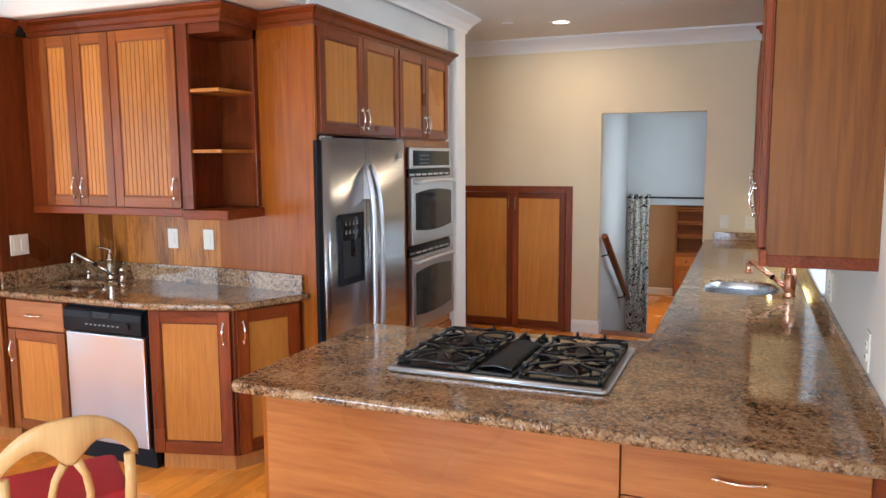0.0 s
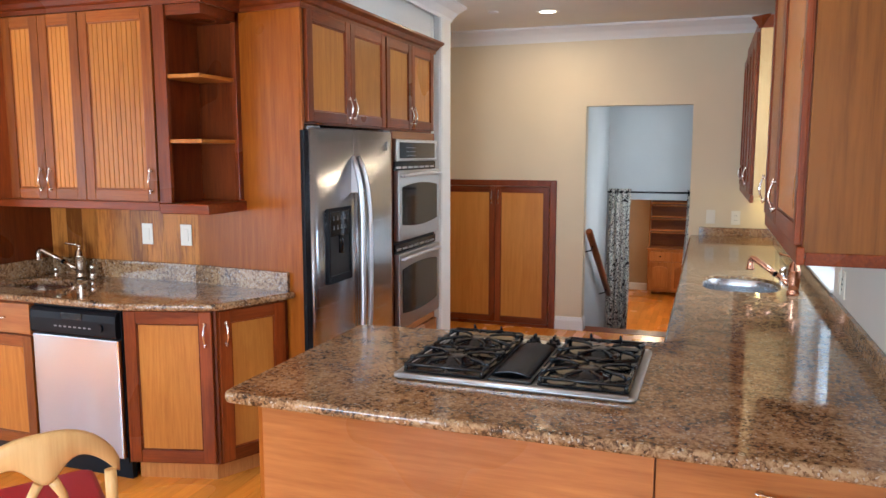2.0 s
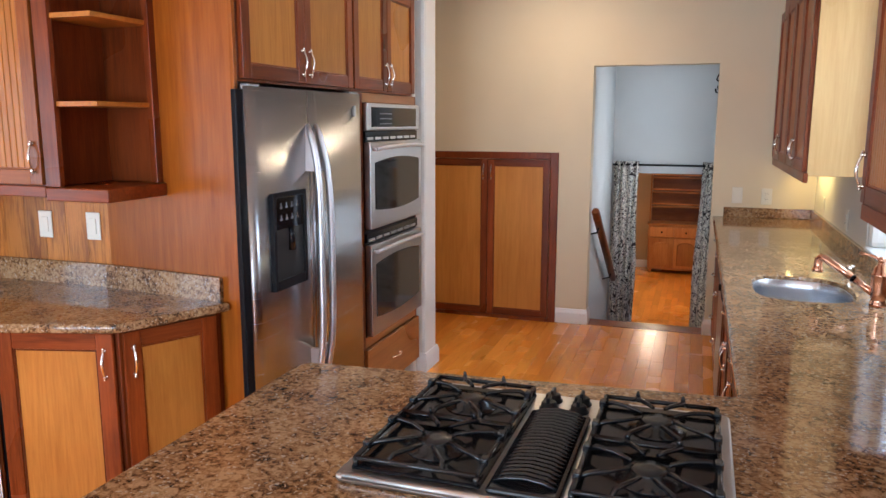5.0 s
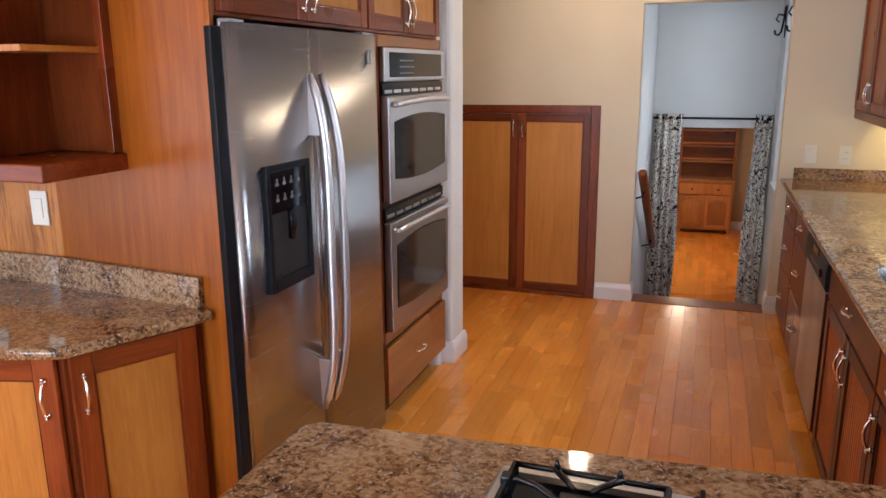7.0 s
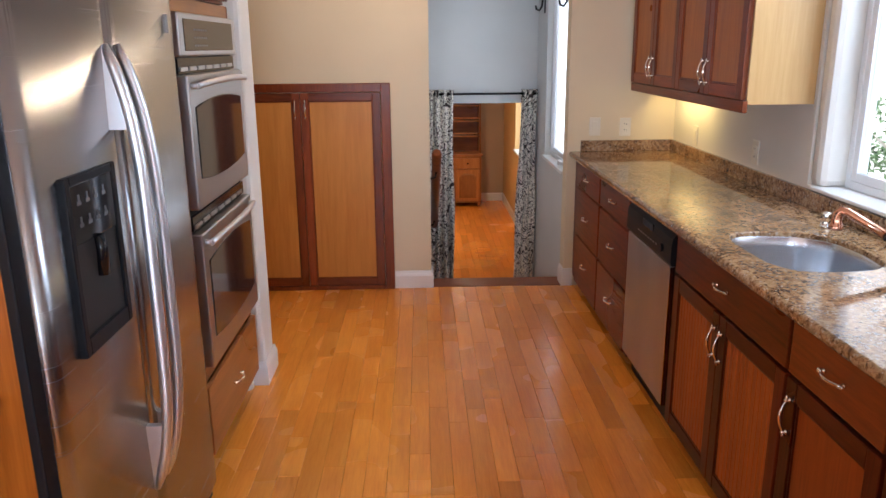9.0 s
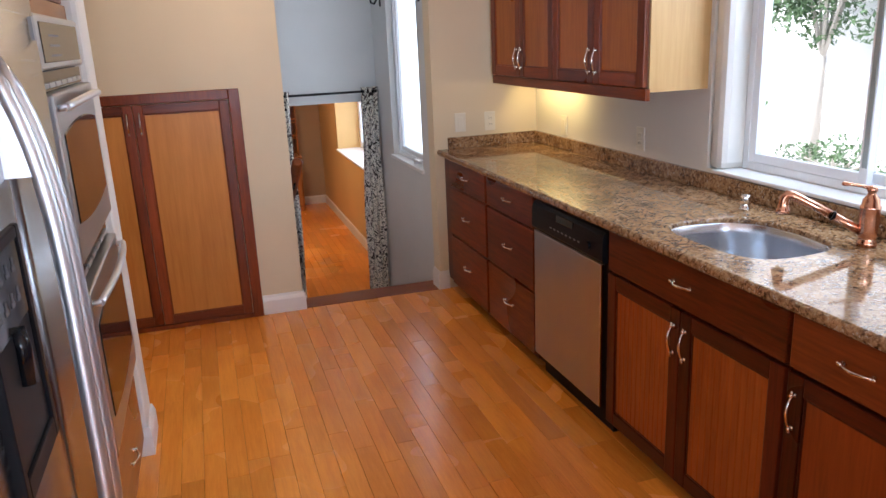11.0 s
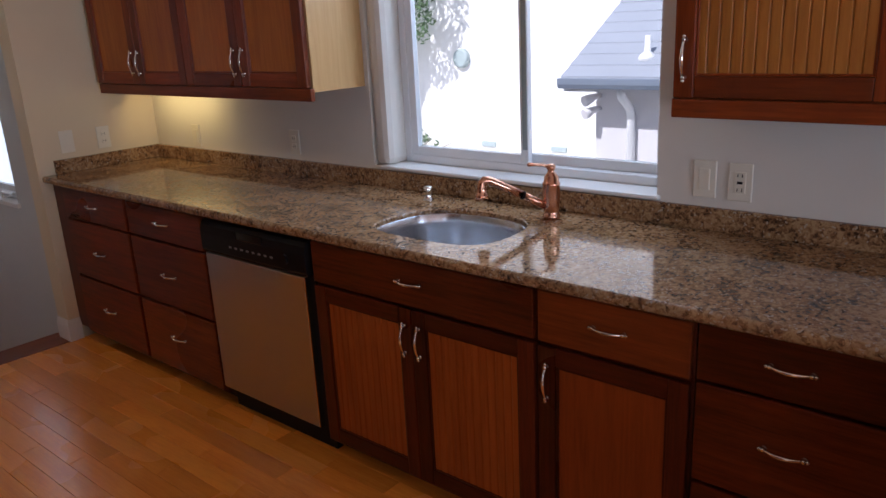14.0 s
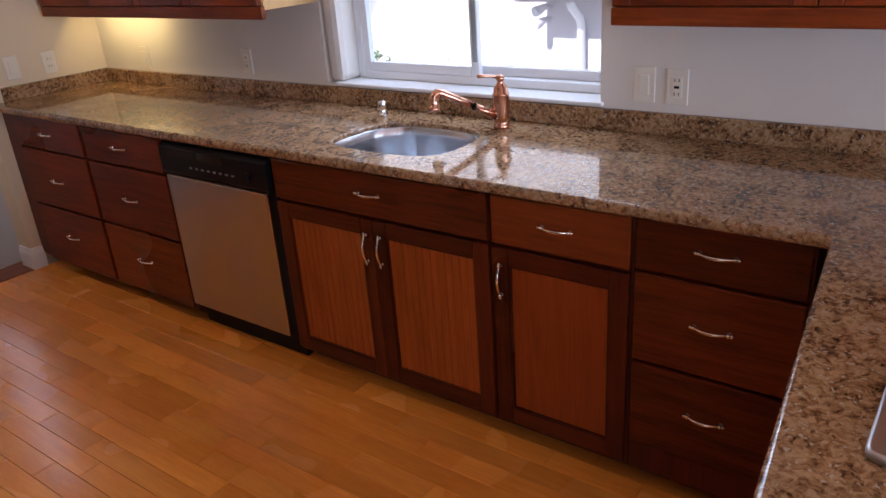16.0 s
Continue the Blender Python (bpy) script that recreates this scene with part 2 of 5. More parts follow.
IVORY = plain("ivory_plastic", (0.78, 0.73, 0.62), 0.35)
VINYL = plain("white_vinyl", (0.84, 0.85, 0.86), 0.3)
VINYL_EDGE = plain("grey_green_vinyl_edge", (0.34, 0.40, 0.40), 0.35)
RED = plain("red_leather", (0.36, 0.012, 0.022), 0.45)
GLASS = window_glass("window_glass")
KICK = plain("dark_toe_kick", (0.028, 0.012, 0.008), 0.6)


# ---- mesh helpers ----
def box(bm, x0, y0, z0, x1, y1, z1, bev=0.0):
    r = bmesh.ops.create_cube(bm, size=1)
    vs = r["verts"]
    for v in vs:
        v.co = Vector((x0 if v.co.x < 0 else x1, y0 if v.co.y < 0 else y1, z0 if v.co.z < 0 else z1))
    if bev:
        es = list({e for v in vs for e in v.link_edges})
        bmesh.ops.bevel(bm, geom=es, offset=bev, segments=2, affect="EDGES", profile=0.5)
    return vs


def tube(bm, pts, radii, seg=10, caps=True):
    """A round bar along points."""
    pts = [Vector(p) for p in pts]
    if not isinstance(radii, (list, tuple)):
        radii = [radii] * len(pts)
    rings, ref = [], None
    for i, p in enumerate(pts):
        d = (pts[min(i + 1, len(pts) - 1)] - pts[max(i - 1, 0)]).normalized()
        if ref is None:
            ref = Vector((1, 0, 0)) if abs(d.x) < 0.8 else Vector((0, 0, 1))
        u = (ref - d * ref.dot(d)).normalized()
        ref = u
        w = d.cross(u)
        rings.append([bm.verts.new(p + radii[i] * (math.cos(a) * u + math.sin(a) * w)) for a in [2 * math.pi * k / seg for k in range(seg)]])
    for a, b in zip(rings, rings[1:]):
        for k in range(seg):
            f = bm.faces.new((a[k], a[(k + 1) % seg], b[(k + 1) % seg], b[k]))
            f.smooth = True
    if caps:
        bm.faces.new(rings[0][::-1]), bm.faces.new(rings[-1])


def turned(bm, base, profile, seg=16):
    """A body turned round the vertical through base: (radius, height) pairs."""
    tube(bm, [Vector(base) + Vector((0, 0, h)) for r, h in profile], [max(r, 0.0004) for r, h in profile], seg)


def offset_loop(pts, d):
    """The loop of a level outline (anticlockwise), moved inwards by d."""
    out, n = [], len(pts)
    for i in range(n):
        a, b, c = Vector(pts[i - 1]), Vector(pts[i]), Vector(pts[(i + 1) % n])
        d1, d2 = (b - a).normalized(), (c - b).normalized()
        n1, n2 = Vector((-d1.y, d1.x)), Vector((-d2.y, d2.x))
        m = n1 + n2
        k = m.length_squared
        out.append(b + m * (2 * d / k) if k > 1e-6 else b + n1 * d)
    return out


def rounded(pts, r, n=5):
    """Rounds the corners of an outline; r is one radius or one for each corner."""
    rs = r if isinstance(r, (list, tuple)) else [r] * len(pts)
    out = []
    for i, p in enumerate(pts):
        a, b, c = Vector(pts[i - 1]), Vector(p), Vector(pts[(i + 1) % len(pts)])
        if rs[i] <= 0:
            out.append(b)
            continue
        u, v = (a - b).normalized() * rs[i], (c - b).normalized() * rs[i]
        for k in range(n + 1):
            s = k / n
            out.append(b + u * (1 - s) ** 2 + v * s ** 2)
    return out


def slab(bm, outline, z0, z1, nose=0.012, hole=None):
    """A level slab with a rounded edge, with or without a hole."""
    rings = []
    for inset, z in ((nose, z0), (nose * 0.3, z0 + nose * 0.3), (0, z0 + nose), (0, z1 - nose), (nose * 0.3, z1 - nose * 0.3), (nose, z1)):
        rings.append([bm.verts.new((p.x, p.y, z)) for p in offset_loop(outline, inset)])
    n = len(outline)
    for a, b in zip(rings, rings[1:]):
        for k in range(n):
            f = bm.faces.new((a[k], a[(k + 1) % n], b[(k + 1) % n], b[k]))
            f.smooth = True
    loops = {}
    if hole:
        hr = []
        for grow, z in ((0, z0), (0, z1 - 0.006), (0.002, z1 - 0.002), (0.006, z1)):
            hr.append([bm.verts.new((p.x, p.y, z)) for p in offset_loop(hole, -grow)])
        m = len(hole)
        for a, b in zip(hr, hr[1:]):
            for k in range(m):
                f = bm.faces.new((a[(k + 1) % m], a[k], b[k], b[(k + 1) % m]))
                f.smooth = True
        loops = {0: hr[0], 5: hr[-1]}
    for i in (0, 5):
        edges = []
        for ring in [rings[i]] + ([loops[i]] if hole else []):
            for k in range(len(ring)):
                e = bm.edges.get((ring[k], ring[(k + 1) % len(ring)]))
                edges.append(e)
        r = bmesh.ops.triangle_fill(bm, edges=edges, use_beauty=True)
        for f in [g for g in r["geom"] if isinstance(g, bmesh.types.BMFace)]:
            if (f.normal.z > 0) != (i == 5):
                f.normal_flip()


def prism(bm, outline, z0, z1):
    a = [bm.verts.new((p[0], p[1], z0)) for p in outline]
    b = [bm.verts.new((p[0], p[1], z1)) for p in outline]
    n = len(a)
    for k in range(n):
        bm.faces.new((a[k], a[(k + 1) % n], b[(k + 1) % n], b[k]))
    bm.faces.new(a[::-1]), bm.faces.new(b)


def extrude_profile(bm, profile, a, b, mitre_a=0.0, mitre_b=0.0):
    """A moulding from a to b (level points); profile: (out, up) pairs, out to the right of the way; mitres run ahead by that share of out."""
    a, b = Vector((*a, 0)), Vector((*b, 0))
    d = (b - a).normalized()
    out = Vector((d.y, -d.x, 0))
    ends = []
    for p, mit, s in ((a, mitre_a, -1), (b, mitre_b, 1)):
        ends.append([bm.verts.new(p + out * o + d * (s * mit * o) + Vector((0, 0, u))) for o, u in profile])
    n = len(profile)
    for k in range(n):
        bm.faces.new((ends[0][k], ends[1][k], ends[1][(k + 1) % n], ends[0][(k + 1) % n]))
    bm.faces.new(ends[0]), bm.faces.new(ends[1][::-1])


def part(name, bm, mat, parent, label=""):
    """Links a bmesh as one mesh object under a thing or part."""
    bmesh.ops.recalc_face_normals(bm, faces=bm.faces)
    me = bpy.data.meshes.new(name)
    bm.to_mesh(me)
    bm.free()
    me.materials.append(mat)
    ob = new(name, me)
    ob.parent = parent
    if label:
        tagged(ob, label)
    return ob


def boxes(name, mat, parent, rows, bev=0.0, label=""):
    bm = bmesh.new()
    for r in rows:
        box(bm, *r, bev)
    return part(name, bm, mat, parent, label)


def thing(name, label, category, group="", m=None, kind=""):
    e = new(name)
    e.empty_display_size = 0.1
    if m is not None:
        e.matrix_world = m
    return tagged(e, label, category, group, kind)


def structure(name, bm, mat, label, category):
    return tagged(part(name, bm, mat, None), label, category, "", "structure")


def each(name, mat, parent, rows, bev=0.0, label=""):
    return [boxes(name, mat, parent, [r], bev, label) for r in rows]


def struct_boxes(name, mat, rows, label, category, bev=0.0):
    bm = bmesh.new()
    for r in rows:
        box(bm, *r, bev)
    return structure(name, bm, mat, label, category)


# ---- cabinet parts; a cabinet faces -y in its own space ----
def pull(parent, x, z, y, length=0.096, upright=True):
    """A bowed nickel pull with turned ends; y is the face on which it sits."""
    bm = bmesh.new()
    h = length / 2
    pts, rad = [], []
    for i in range(13):
        s = -1 + 2 * i / 12
        off = 0.009 + 0.015 * (1 - s * s)
        p = (x, y - off, z + s * h) if upright else (x + s * h, y - off, z)
        pts.append(p)
        rad.append(0.0033 + 0.0022 * (1 - abs(s)))
    tube(bm, pts, rad, 8)
    for s in (-1, 1):
        c = Vector((x, y, z + s * h)) if upright else Vector((x + s * h, y, z))
        tube(bm, [c, c - Vector((0, 0.004, 0)), c - Vector((0, 0.006, 0)), c - Vector((0, 0.012, 0)), c - Vector((0, 0.017, 0))], [0.0075, 0.0075, 0.0045, 0.0065, 0.003], 10)
        e = Vector((0, 0, s * 0.008)) if upright else Vector((s * 0.008, 0, 0))
        tube(bm, [c - Vector((0, 0.010, 0)), c + e * 0.6 - Vector((0, 0.010, 0)), c + e - Vector((0, 0.010, 0)), c + e * 1.7 - Vector((0, 0.010, 0))], [0.004, 0.0028, 0.0062, 0.0015], 8)
    return part("handle", bm, CHROME, parent, "polished nickel bow handle")


def door(parent, x0, x1, z0, z1, y=0.0, hand=None, bead=False, stile=0.055, frame=None, panel=None, pull_z=None, rail=None):
    """A framed door: a mahogany frame round a pale panel; hand: the x side of the pull ('l' or 'r')."""
    th = 0.020
    g = 0.0015
    x0, x1, z0, z1 = x0 + g, x1 - g, z0 + g, z1 - g
    ob = boxes("door", frame or FRAME_Z, parent, [(x0 + 0.002, y - 0.004, z0 + 0.002, x1 - 0.002, y, z1 - 0.002)])
    for u in (x0, x1 - stile):
        boxes("stile", frame or FRAME_Z, ob, [(u, y - th, z0, u + stile, y - 0.003, z1)], 0.003)
    for u in (z0, z1 - stile):
        boxes("rail", rail or FRAME_X, ob, [(x0 + stile, y - th + 0.0012, u, x1 - stile, y - 0.003, u + stile)], 0.003)
    a, b, c, d = x0 + stile, x1 - stile, z0 + stile, z1 - stile
    bm = bmesh.new()
    # inner bead round the panel
    w = 0.007
    for r in ((a, c, a + w, d), (b - w, c, b, d), (a + w, c, b - w, c + w), (a + w, d - w, b - w, d)):
        box(bm, r[0], y - th * 0.72, r[1], r[2], y - 0.0045, r[3], 0.002)
    part("inner_bead", bm, frame or FRAME_Z, ob)
    bm = bmesh.new()
    if bead:
        n = max(3, round((b - a) / 0.030))
        line = []
        for i in range(n):
            u0, u1 = a + (b - a) * i / n, a + (b - a) * (i + 1) / n
            line += [(u0, y - 0.0085), (u0 + 0.0032, y - 0.0125), (u1 - 0.0032, y - 0.0125)]
        line += [(b, y - 0.0102), (b, y - 0.005), (a, y - 0.005)]
        lo = [bm.verts.new((u, v, c)) for u, v in line]
        hi = [bm.verts.new((u, v, d)) for u, v in line]
        for k in range(len(lo)):
            bm.faces.new((lo[k], lo[(k + 1) % len(lo)], hi[(k + 1) % len(hi)], hi[k]))
    else:
        box(bm, a, y - 0.010, c, b, y - 0.005, d)
    part("panel", bm, panel or PANEL_Z, ob, "honey-coloured grooved panel" if bead else "honey-coloured flat panel")
    if hand:
        px = x0 + 0.030 if hand == "l" else x1 - 0.030
        pull(ob, px, pull_z if pull_z is not None else z0 + 0.10, y - th)
    return ob


def drawer(parent, x0, x1, z0, z1, y=0.0, mat=None, handle=True, drop=0.5, wide=0.095):
    g, th = 0.002, 0.020
    ob = boxes("drawer_front", mat or DRAWER_X, parent, [(x0 + g, y - th, z0 + g, x1 - g, y, z1 - g)], 0.004)
    if handle:
        pull(ob, (x0 + x1) / 2, z0 + (z1 - z0) * drop, y - th, wide, False)
    return ob


def carcass(parent, x0, x1, z0, z1, depth, y=0.0, mat=None, kick=0.0, kick_in=0.065):
    boxes("body", mat or FRAME_Z, parent, [(x0, y + 0.001, z0, x1, y + depth, z1)], 0.002)
    if kick:
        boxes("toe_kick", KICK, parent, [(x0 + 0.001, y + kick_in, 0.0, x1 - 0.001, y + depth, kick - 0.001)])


def crown(bm, a, b, z, out=0.055, up=0.085, ma=0.0, mb=0.0):
    """A cornice along a level line; it steps outwards to the right of the way."""
    extrude_profile(bm, [(-0.002, z), (0.012, z), (0.014, z + up * 0.25), (0.024, z + up * 0.35), (out * 0.62, z + up * 0.62), (out * 0.95, z + up * 0.80), (out, z + up * 0.84), (out, z + up), (-0.002, z + up)], a, b, ma, mb)


# ---- the plan ----
NORTH, EAST, FRIDGE_X, BACK_Y, PANTRY_X, CEILING = 7.05, 0.515, -1.90, 3.74, -3.63, 2.675
DOOR_L, DOOR_R, DOOR_H = -1.055, -0.170, 1.997
WIN_A, WIN_B, SILL, HEAD = 4.035, 5.315, 0.990, 2.30
LOW = -0.9
COUNTER = 0.905

# ---- large structure ----
struct_boxes("wall_north", WALL_LAMPLIT, [(-4.2, NORTH, -0.2, DOOR_L, NORTH + 0.125, CEILING), (DOOR_R, NORTH, -0.2, 0.72, NORTH + 0.125, CEILING),
             (DOOR_L, NORTH, DOOR_H, DOOR_R, NORTH + 0.125, CEILING)], "warm tan painted wall with an open doorway, lamp glow in its colour", "wall", 0.0)
struct_boxes("wall_east", WALL, [(EAST, -2.6, -0.2, 0.72, WIN_A, CEILING), (EAST, WIN_B, -0.2, 0.72, NORTH, CEILING),
             (EAST, WIN_A, -0.2, 0.72, WIN_B, SILL), (EAST, WIN_A, HEAD, 0.72, WIN_B, CEILING)], "cream painted wall round the sink window", "wall")
struct_boxes("wall_south", WALL, [(-5.6, -2.6, -0.2, -3.1, -2.5, CEILING), (-0.1, -2.6, -0.2, EAST, -2.5, CEILING), (-3.1, -2.6, -0.2, -0.1, -2.5, 0.7),
             (-3.1, -2.6, 2.3, -0.1, -2.5, CEILING)], "cream painted dining room wall", "wall")
struct_boxes("wall_west", WALL, [(-5.6, -2.5, -0.2, -5.5, -0.15, CEILING), (-5.6, 2.15, -0.2, -5.5, 3.07, CEILING), (-5.6, -0.15, 2.1, -5.5, 2.15, CEILING),
             (-4.3, 5.5, -0.2, -4.2, NORTH + 0.1, CEILING), (-5.6, 3.07, -0.2, -4.36, 3.17, CEILING)], "cream painted wall", "wall")
struct_boxes("wall_column", WALL, [(-2.75, 5.585, -0.05, -1.872, 5.800, CEILING), (-2.75, 5.515, -0.05, -1.925, 5.584, CEILING)], "cream wall end with rounded corners beside the ovens", "wall", 0.022)
struct_boxes("wall_kitchen", WALL, [(-2.75, 3.66, 2.34, -1.93, 5.514, CEILING), (-2.75, 3.86, -0.1, -2.68, 5.514, 2.34), (-3.7, BACK_Y + 0.02, -0.1, -2.751, BACK_Y + 0.12, 2.37),
             (-4.2, 5.50, -0.1, -2.751, 5.60, CEILING), (-4.4, 3.8, -0.1, -4.3, 5.5, CEILING)], "cream painted kitchen wall", "wall")
struct_boxes("soffit", CEIL, [(-5.5, 3.26, 2.376, -1.95, 3.66, CEILING)], "lowered cream soffit above the cabinets", "ceiling", 0.015)
struct_boxes("ceiling", CEIL, [(-5.6, -2.6, CEILING, 0.72, NORTH + 0.125, CEILING + 0.12)], "flat cream ceiling", "ceiling")
bm = bmesh.new()
for a, b, ma, mb in (((-2.6, NORTH), (EAST, NORTH), 0, -1), ((EAST, NORTH), (EAST, -2.5), -1, 0), ((-1.885, 3.26), (-1.885, 5.80), 0, 1), ((-1.885, 5.80), (-2.9, 5.80), 1, 0)):
    extrude_profile(bm, [(0, CEILING - 0.125), (0.012, CEILING - 0.125), (0.018, CEILING - 0.105), (0.05, CEILING - 0.06), (0.085, CEILING - 0.03), (0.10, CEILING - 0.018), (0.10, CEILING - 0.001), (0, CEILING - 0.001)], a, b, ma, mb)
structure("trim", bm, WHITE, "white crown moulding round the ceiling", "crown moulding")


def baseboard(rows):
    bm = bmesh.new()
    for a, b, ma, mb in rows:
        extrude_profile(bm, [(0, 0.001), (0.015, 0.001), (0.015, 0.085), (0.011, 0.10), (0.009, 0.103), (0.006, 0.118), (0, 0.12)], a, b, ma, mb)
    return structure("baseboard", bm, WHITE, "white moulded baseboard along the wall", "baseboard")


baseboard([((-1.297, NORTH), (DOOR_L, NORTH), 0, 1), ((DOOR_L, NORTH), (DOOR_L, NORTH + 0.12), 1, 0)])
baseboard([((DOOR_R, NORTH + 0.12), (DOOR_R, NORTH), 0, 1), ((DOOR_R, NORTH), (-0.11, NORTH), 1, 0)])
baseboard([((-1.925, 5.585), (-1.872, 5.585), 0, 1), ((-1.872, 5.585), (-1.872, 5.80), 1, 1), ((-1.872, 5.80), (-2.7, 5.80), 1, 0)])
struct_boxes("floor_base", PINE, [(-5.6, -2.6, -0.2, EAST, 7.06, -0.014)], "wooden subfloor under the strip floor", "floor")

# stairwell and lower room
struct_boxes("wall_stair_left", COOL, [(-1.205, NORTH + 0.125, LOW - 0.1, -1.085, 8.939, CEILING)], "pale grey stairwell wall", "wall")
bm = bmesh.new()
rim = [((7.62, 0.66), (NORTH + 0.126, LOW - 0.1)), ((8.45, 0.66), (8.939, LOW - 0.1)), ((8.45, 2.2), (8.939, CEILING)), ((7.62, 2.2), (NORTH + 0.126, CEILING))]
sides = [[[bm.verts.new((x, *p)) for p in pair] for pair in rim] for x in (-0.085, 0.065)]
for k in range(4):
    (a, b), (c, d) = ((side[k], side[(k + 1) % 4]) for side in sides)
    for quad in ((a[0], a[1], b[1], b[0]), (c[0], d[0], d[1], c[1]), (a[0], b[0], d[0], c[0]), (a[1], c[1], d[1], b[1])):
        bm.faces.new(quad)
bmesh.ops.recalc_face_normals(bm, faces=bm.faces)
structure("wall_stair_right", bm, COOL, "pale grey stairwell wall with a narrow window", "wall")
bm = bmesh.new()
around = [(-3.1, LOW - 0.1), (-1.005, LOW - 0.1), (-1.005, 1.08), (-0.205, 1.08), (-0.205, LOW - 0.1), (0.40, LOW - 0.1), (0.40, CEILING), (-3.1, CEILING)]
near_side, far_side = ([bm.verts.new((x, y, z)) for x, z in around] for y in (8.94, 9.05))
for k in range(len(around)):
    bm.faces.new((near_side[k], near_side[(k + 1) % len(around)], far_side[(k + 1) % len(around)], far_side[k]))
bm.faces.new(near_side), bm.faces.new(far_side[::-1])
bmesh.ops.recalc_face_normals(bm, faces=bm.faces)
structure("wall_stair_end", bm, COOL, "pale grey wall above the lower opening", "wall")
struct_boxes("ceiling_stair", CEIL, [(-1.205, NORTH + 0.126, CEILING, 0.065, 9.05, CEILING + 0.1)], "stairwell ceiling", "ceiling")
struct_boxes("floor_lower", PINE, [(-3.1, 8.2, LOW - 0.1, 0.3, 14.5, LOW - 0.012)], "glossy orange strip floor of the lower room", "floor")
struct_boxes("wall_lower_right", OCHRE, [(0.22, 9.05, LOW - 0.1, 0.59, 14.5, 0.12), (0.22, 9.05, 0.12, 0.59, 10.5, 1.6), (0.22, 12.9, 0.12, 0.59, 14.5, 1.6), (0.22, 10.5, 1.05, 0.59, 12.9, 1.6)],
             "ochre wall with a deep window ledge", "wall")
struct_boxes("wall_lower_end", BROWN, [(-3.1, 14.4, LOW - 0.1, 0.22, 14.5, 1.6)], "beige end wall of the lower room", "wall")
struct_boxes("wall_lower_left", OCHRE, [(-3.2, 9.05, LOW - 0.1, -3.1, 14.5, 1.6)], "ochre wall of the lower room", "wall")
struct_boxes("ceiling_lower", CEIL, [(-3.2, 9.05, 1.5, 0.59, 14.5, 1.6)], "ceiling of the lower room", "ceiling")
bm = bmesh.new()
prof = [(0, LOW + 0.001), (0.015, LOW + 0.001), (0.015, LOW + 0.11), (0, LOW + 0.13)]
extrude_profile(bm, prof, (0.22, 14.4), (0.22, 9.05))
extrude_profile(bm, prof, (-3.1, 14.4), (0.22, 14.4))
structure("baseboard_lower", bm, WHITE, "white baseboard of the lower room", "baseboard")
struct_boxes("window_ledge_lower", WHITE, [(0.19, 10.48, 0.121, 0.57, 12.92, 0.145)], "white window ledge in the lower room", "sill", 0.006)
stairs = thing("stairs", "dark brown wooden stairs leading down to the lower room", "stairs", kind="structure")
boxes("tread", DARK_TREAD, stairs, [(-1.085, 7.055, -0.03, -0.085, 7.245, 0.002)], 0.006)
for i in range(1, 5):
    boxes("tread", DARK_TREAD, stairs, [(-1.085, 6.925 + 0.28 * i, -0.18 * i - 0.03, -0.085, 7.245 + 0.28 * i, -0.18 * i)], 0.006)
    boxes("riser", WHITE, stairs, [(-1.085, 6.945 + 0.28 * i, -0.18 * i - 0.19, -0.085, 6.965 + 0.28 * i, -0.18 * i - 0.03)])
boxes("riser", WHITE, stairs, [(-1.085, 7.205, -0.18, -0.085, 7.225, -0.03)])
boxes("riser", WHITE, stairs, [(-1.085, 8.325, LOW, -0.085, 8.345, -0.75)])


def window_unit(name, m, wide, high, sash, label):
    """A white vinyl window in its own space: x along the wall, z up, glass near y 0."""
    e = thing(name, label, "window", m=m, kind="structure")
    f = 0.034
    each("window_frame", VINYL, e, [(0, -0.035, 0, f, 0.035, high), (wide - f, -0.035, 0, wide, 0.035, high), (f, -0.035, 0, wide - f, 0.035, f), (f, -0.035, high - f, wide - f, 0.035, high)], 0.004)
    for x0, x1, y in sash:
        s = 0.036
        ob = boxes("sash", VINYL, e, [(x0, y - 0.014, f, x0 + s, y + 0.014, high - f), (x1 - s, y - 0.014, f, x1, y + 0.014, high - f), (x0 + s, y - 0.014, f, x1 - s, y + 0.014, f + s), (x0 + s, y - 0.014, high - f - s, x1 - s, y + 0.014, high - f)], 0.003)
        p = boxes("pane", GLASS, ob, [(x0 + s, y - 0.003, f + s, x1 - s, y + 0.003, high - f - s)])
        p.visible_shadow = False
    return e


# sink window: sliding sash in front on the far side
w = WIN_B - WIN_A - 0.09
window_1 = window_unit("window_1", pose(0.657, WIN_B - 0.09, SILL + 0.004, 0, 0, -90), w, HEAD - SILL - 0.02, [(0.034, w / 2 + 0.03, -0.018), (w / 2 - 0.03, w - 0.034, 0.018)], "white vinyl sliding window above the sink")
boxes("track_edge", VINYL_EDGE, window_1, [(w / 2 + 0.006, -0.035, 0.09, w / 2 + 0.026, -0.031, 1.16)])
struct_boxes("window_reveal", WALL, [(EAST + 0.001, WIN_B - 0.09, SILL, 0.717, WIN_B, HEAD)], "rounded cream window reveal", "wall", 0.03)
struct_boxes("window_sill", WHITE, [(0.497, WIN_A - 0.012, SILL - 0.012, 0.70, WIN_B - 0.05, SILL + 0.004)], "white painted window sill", "sill", 0.006)
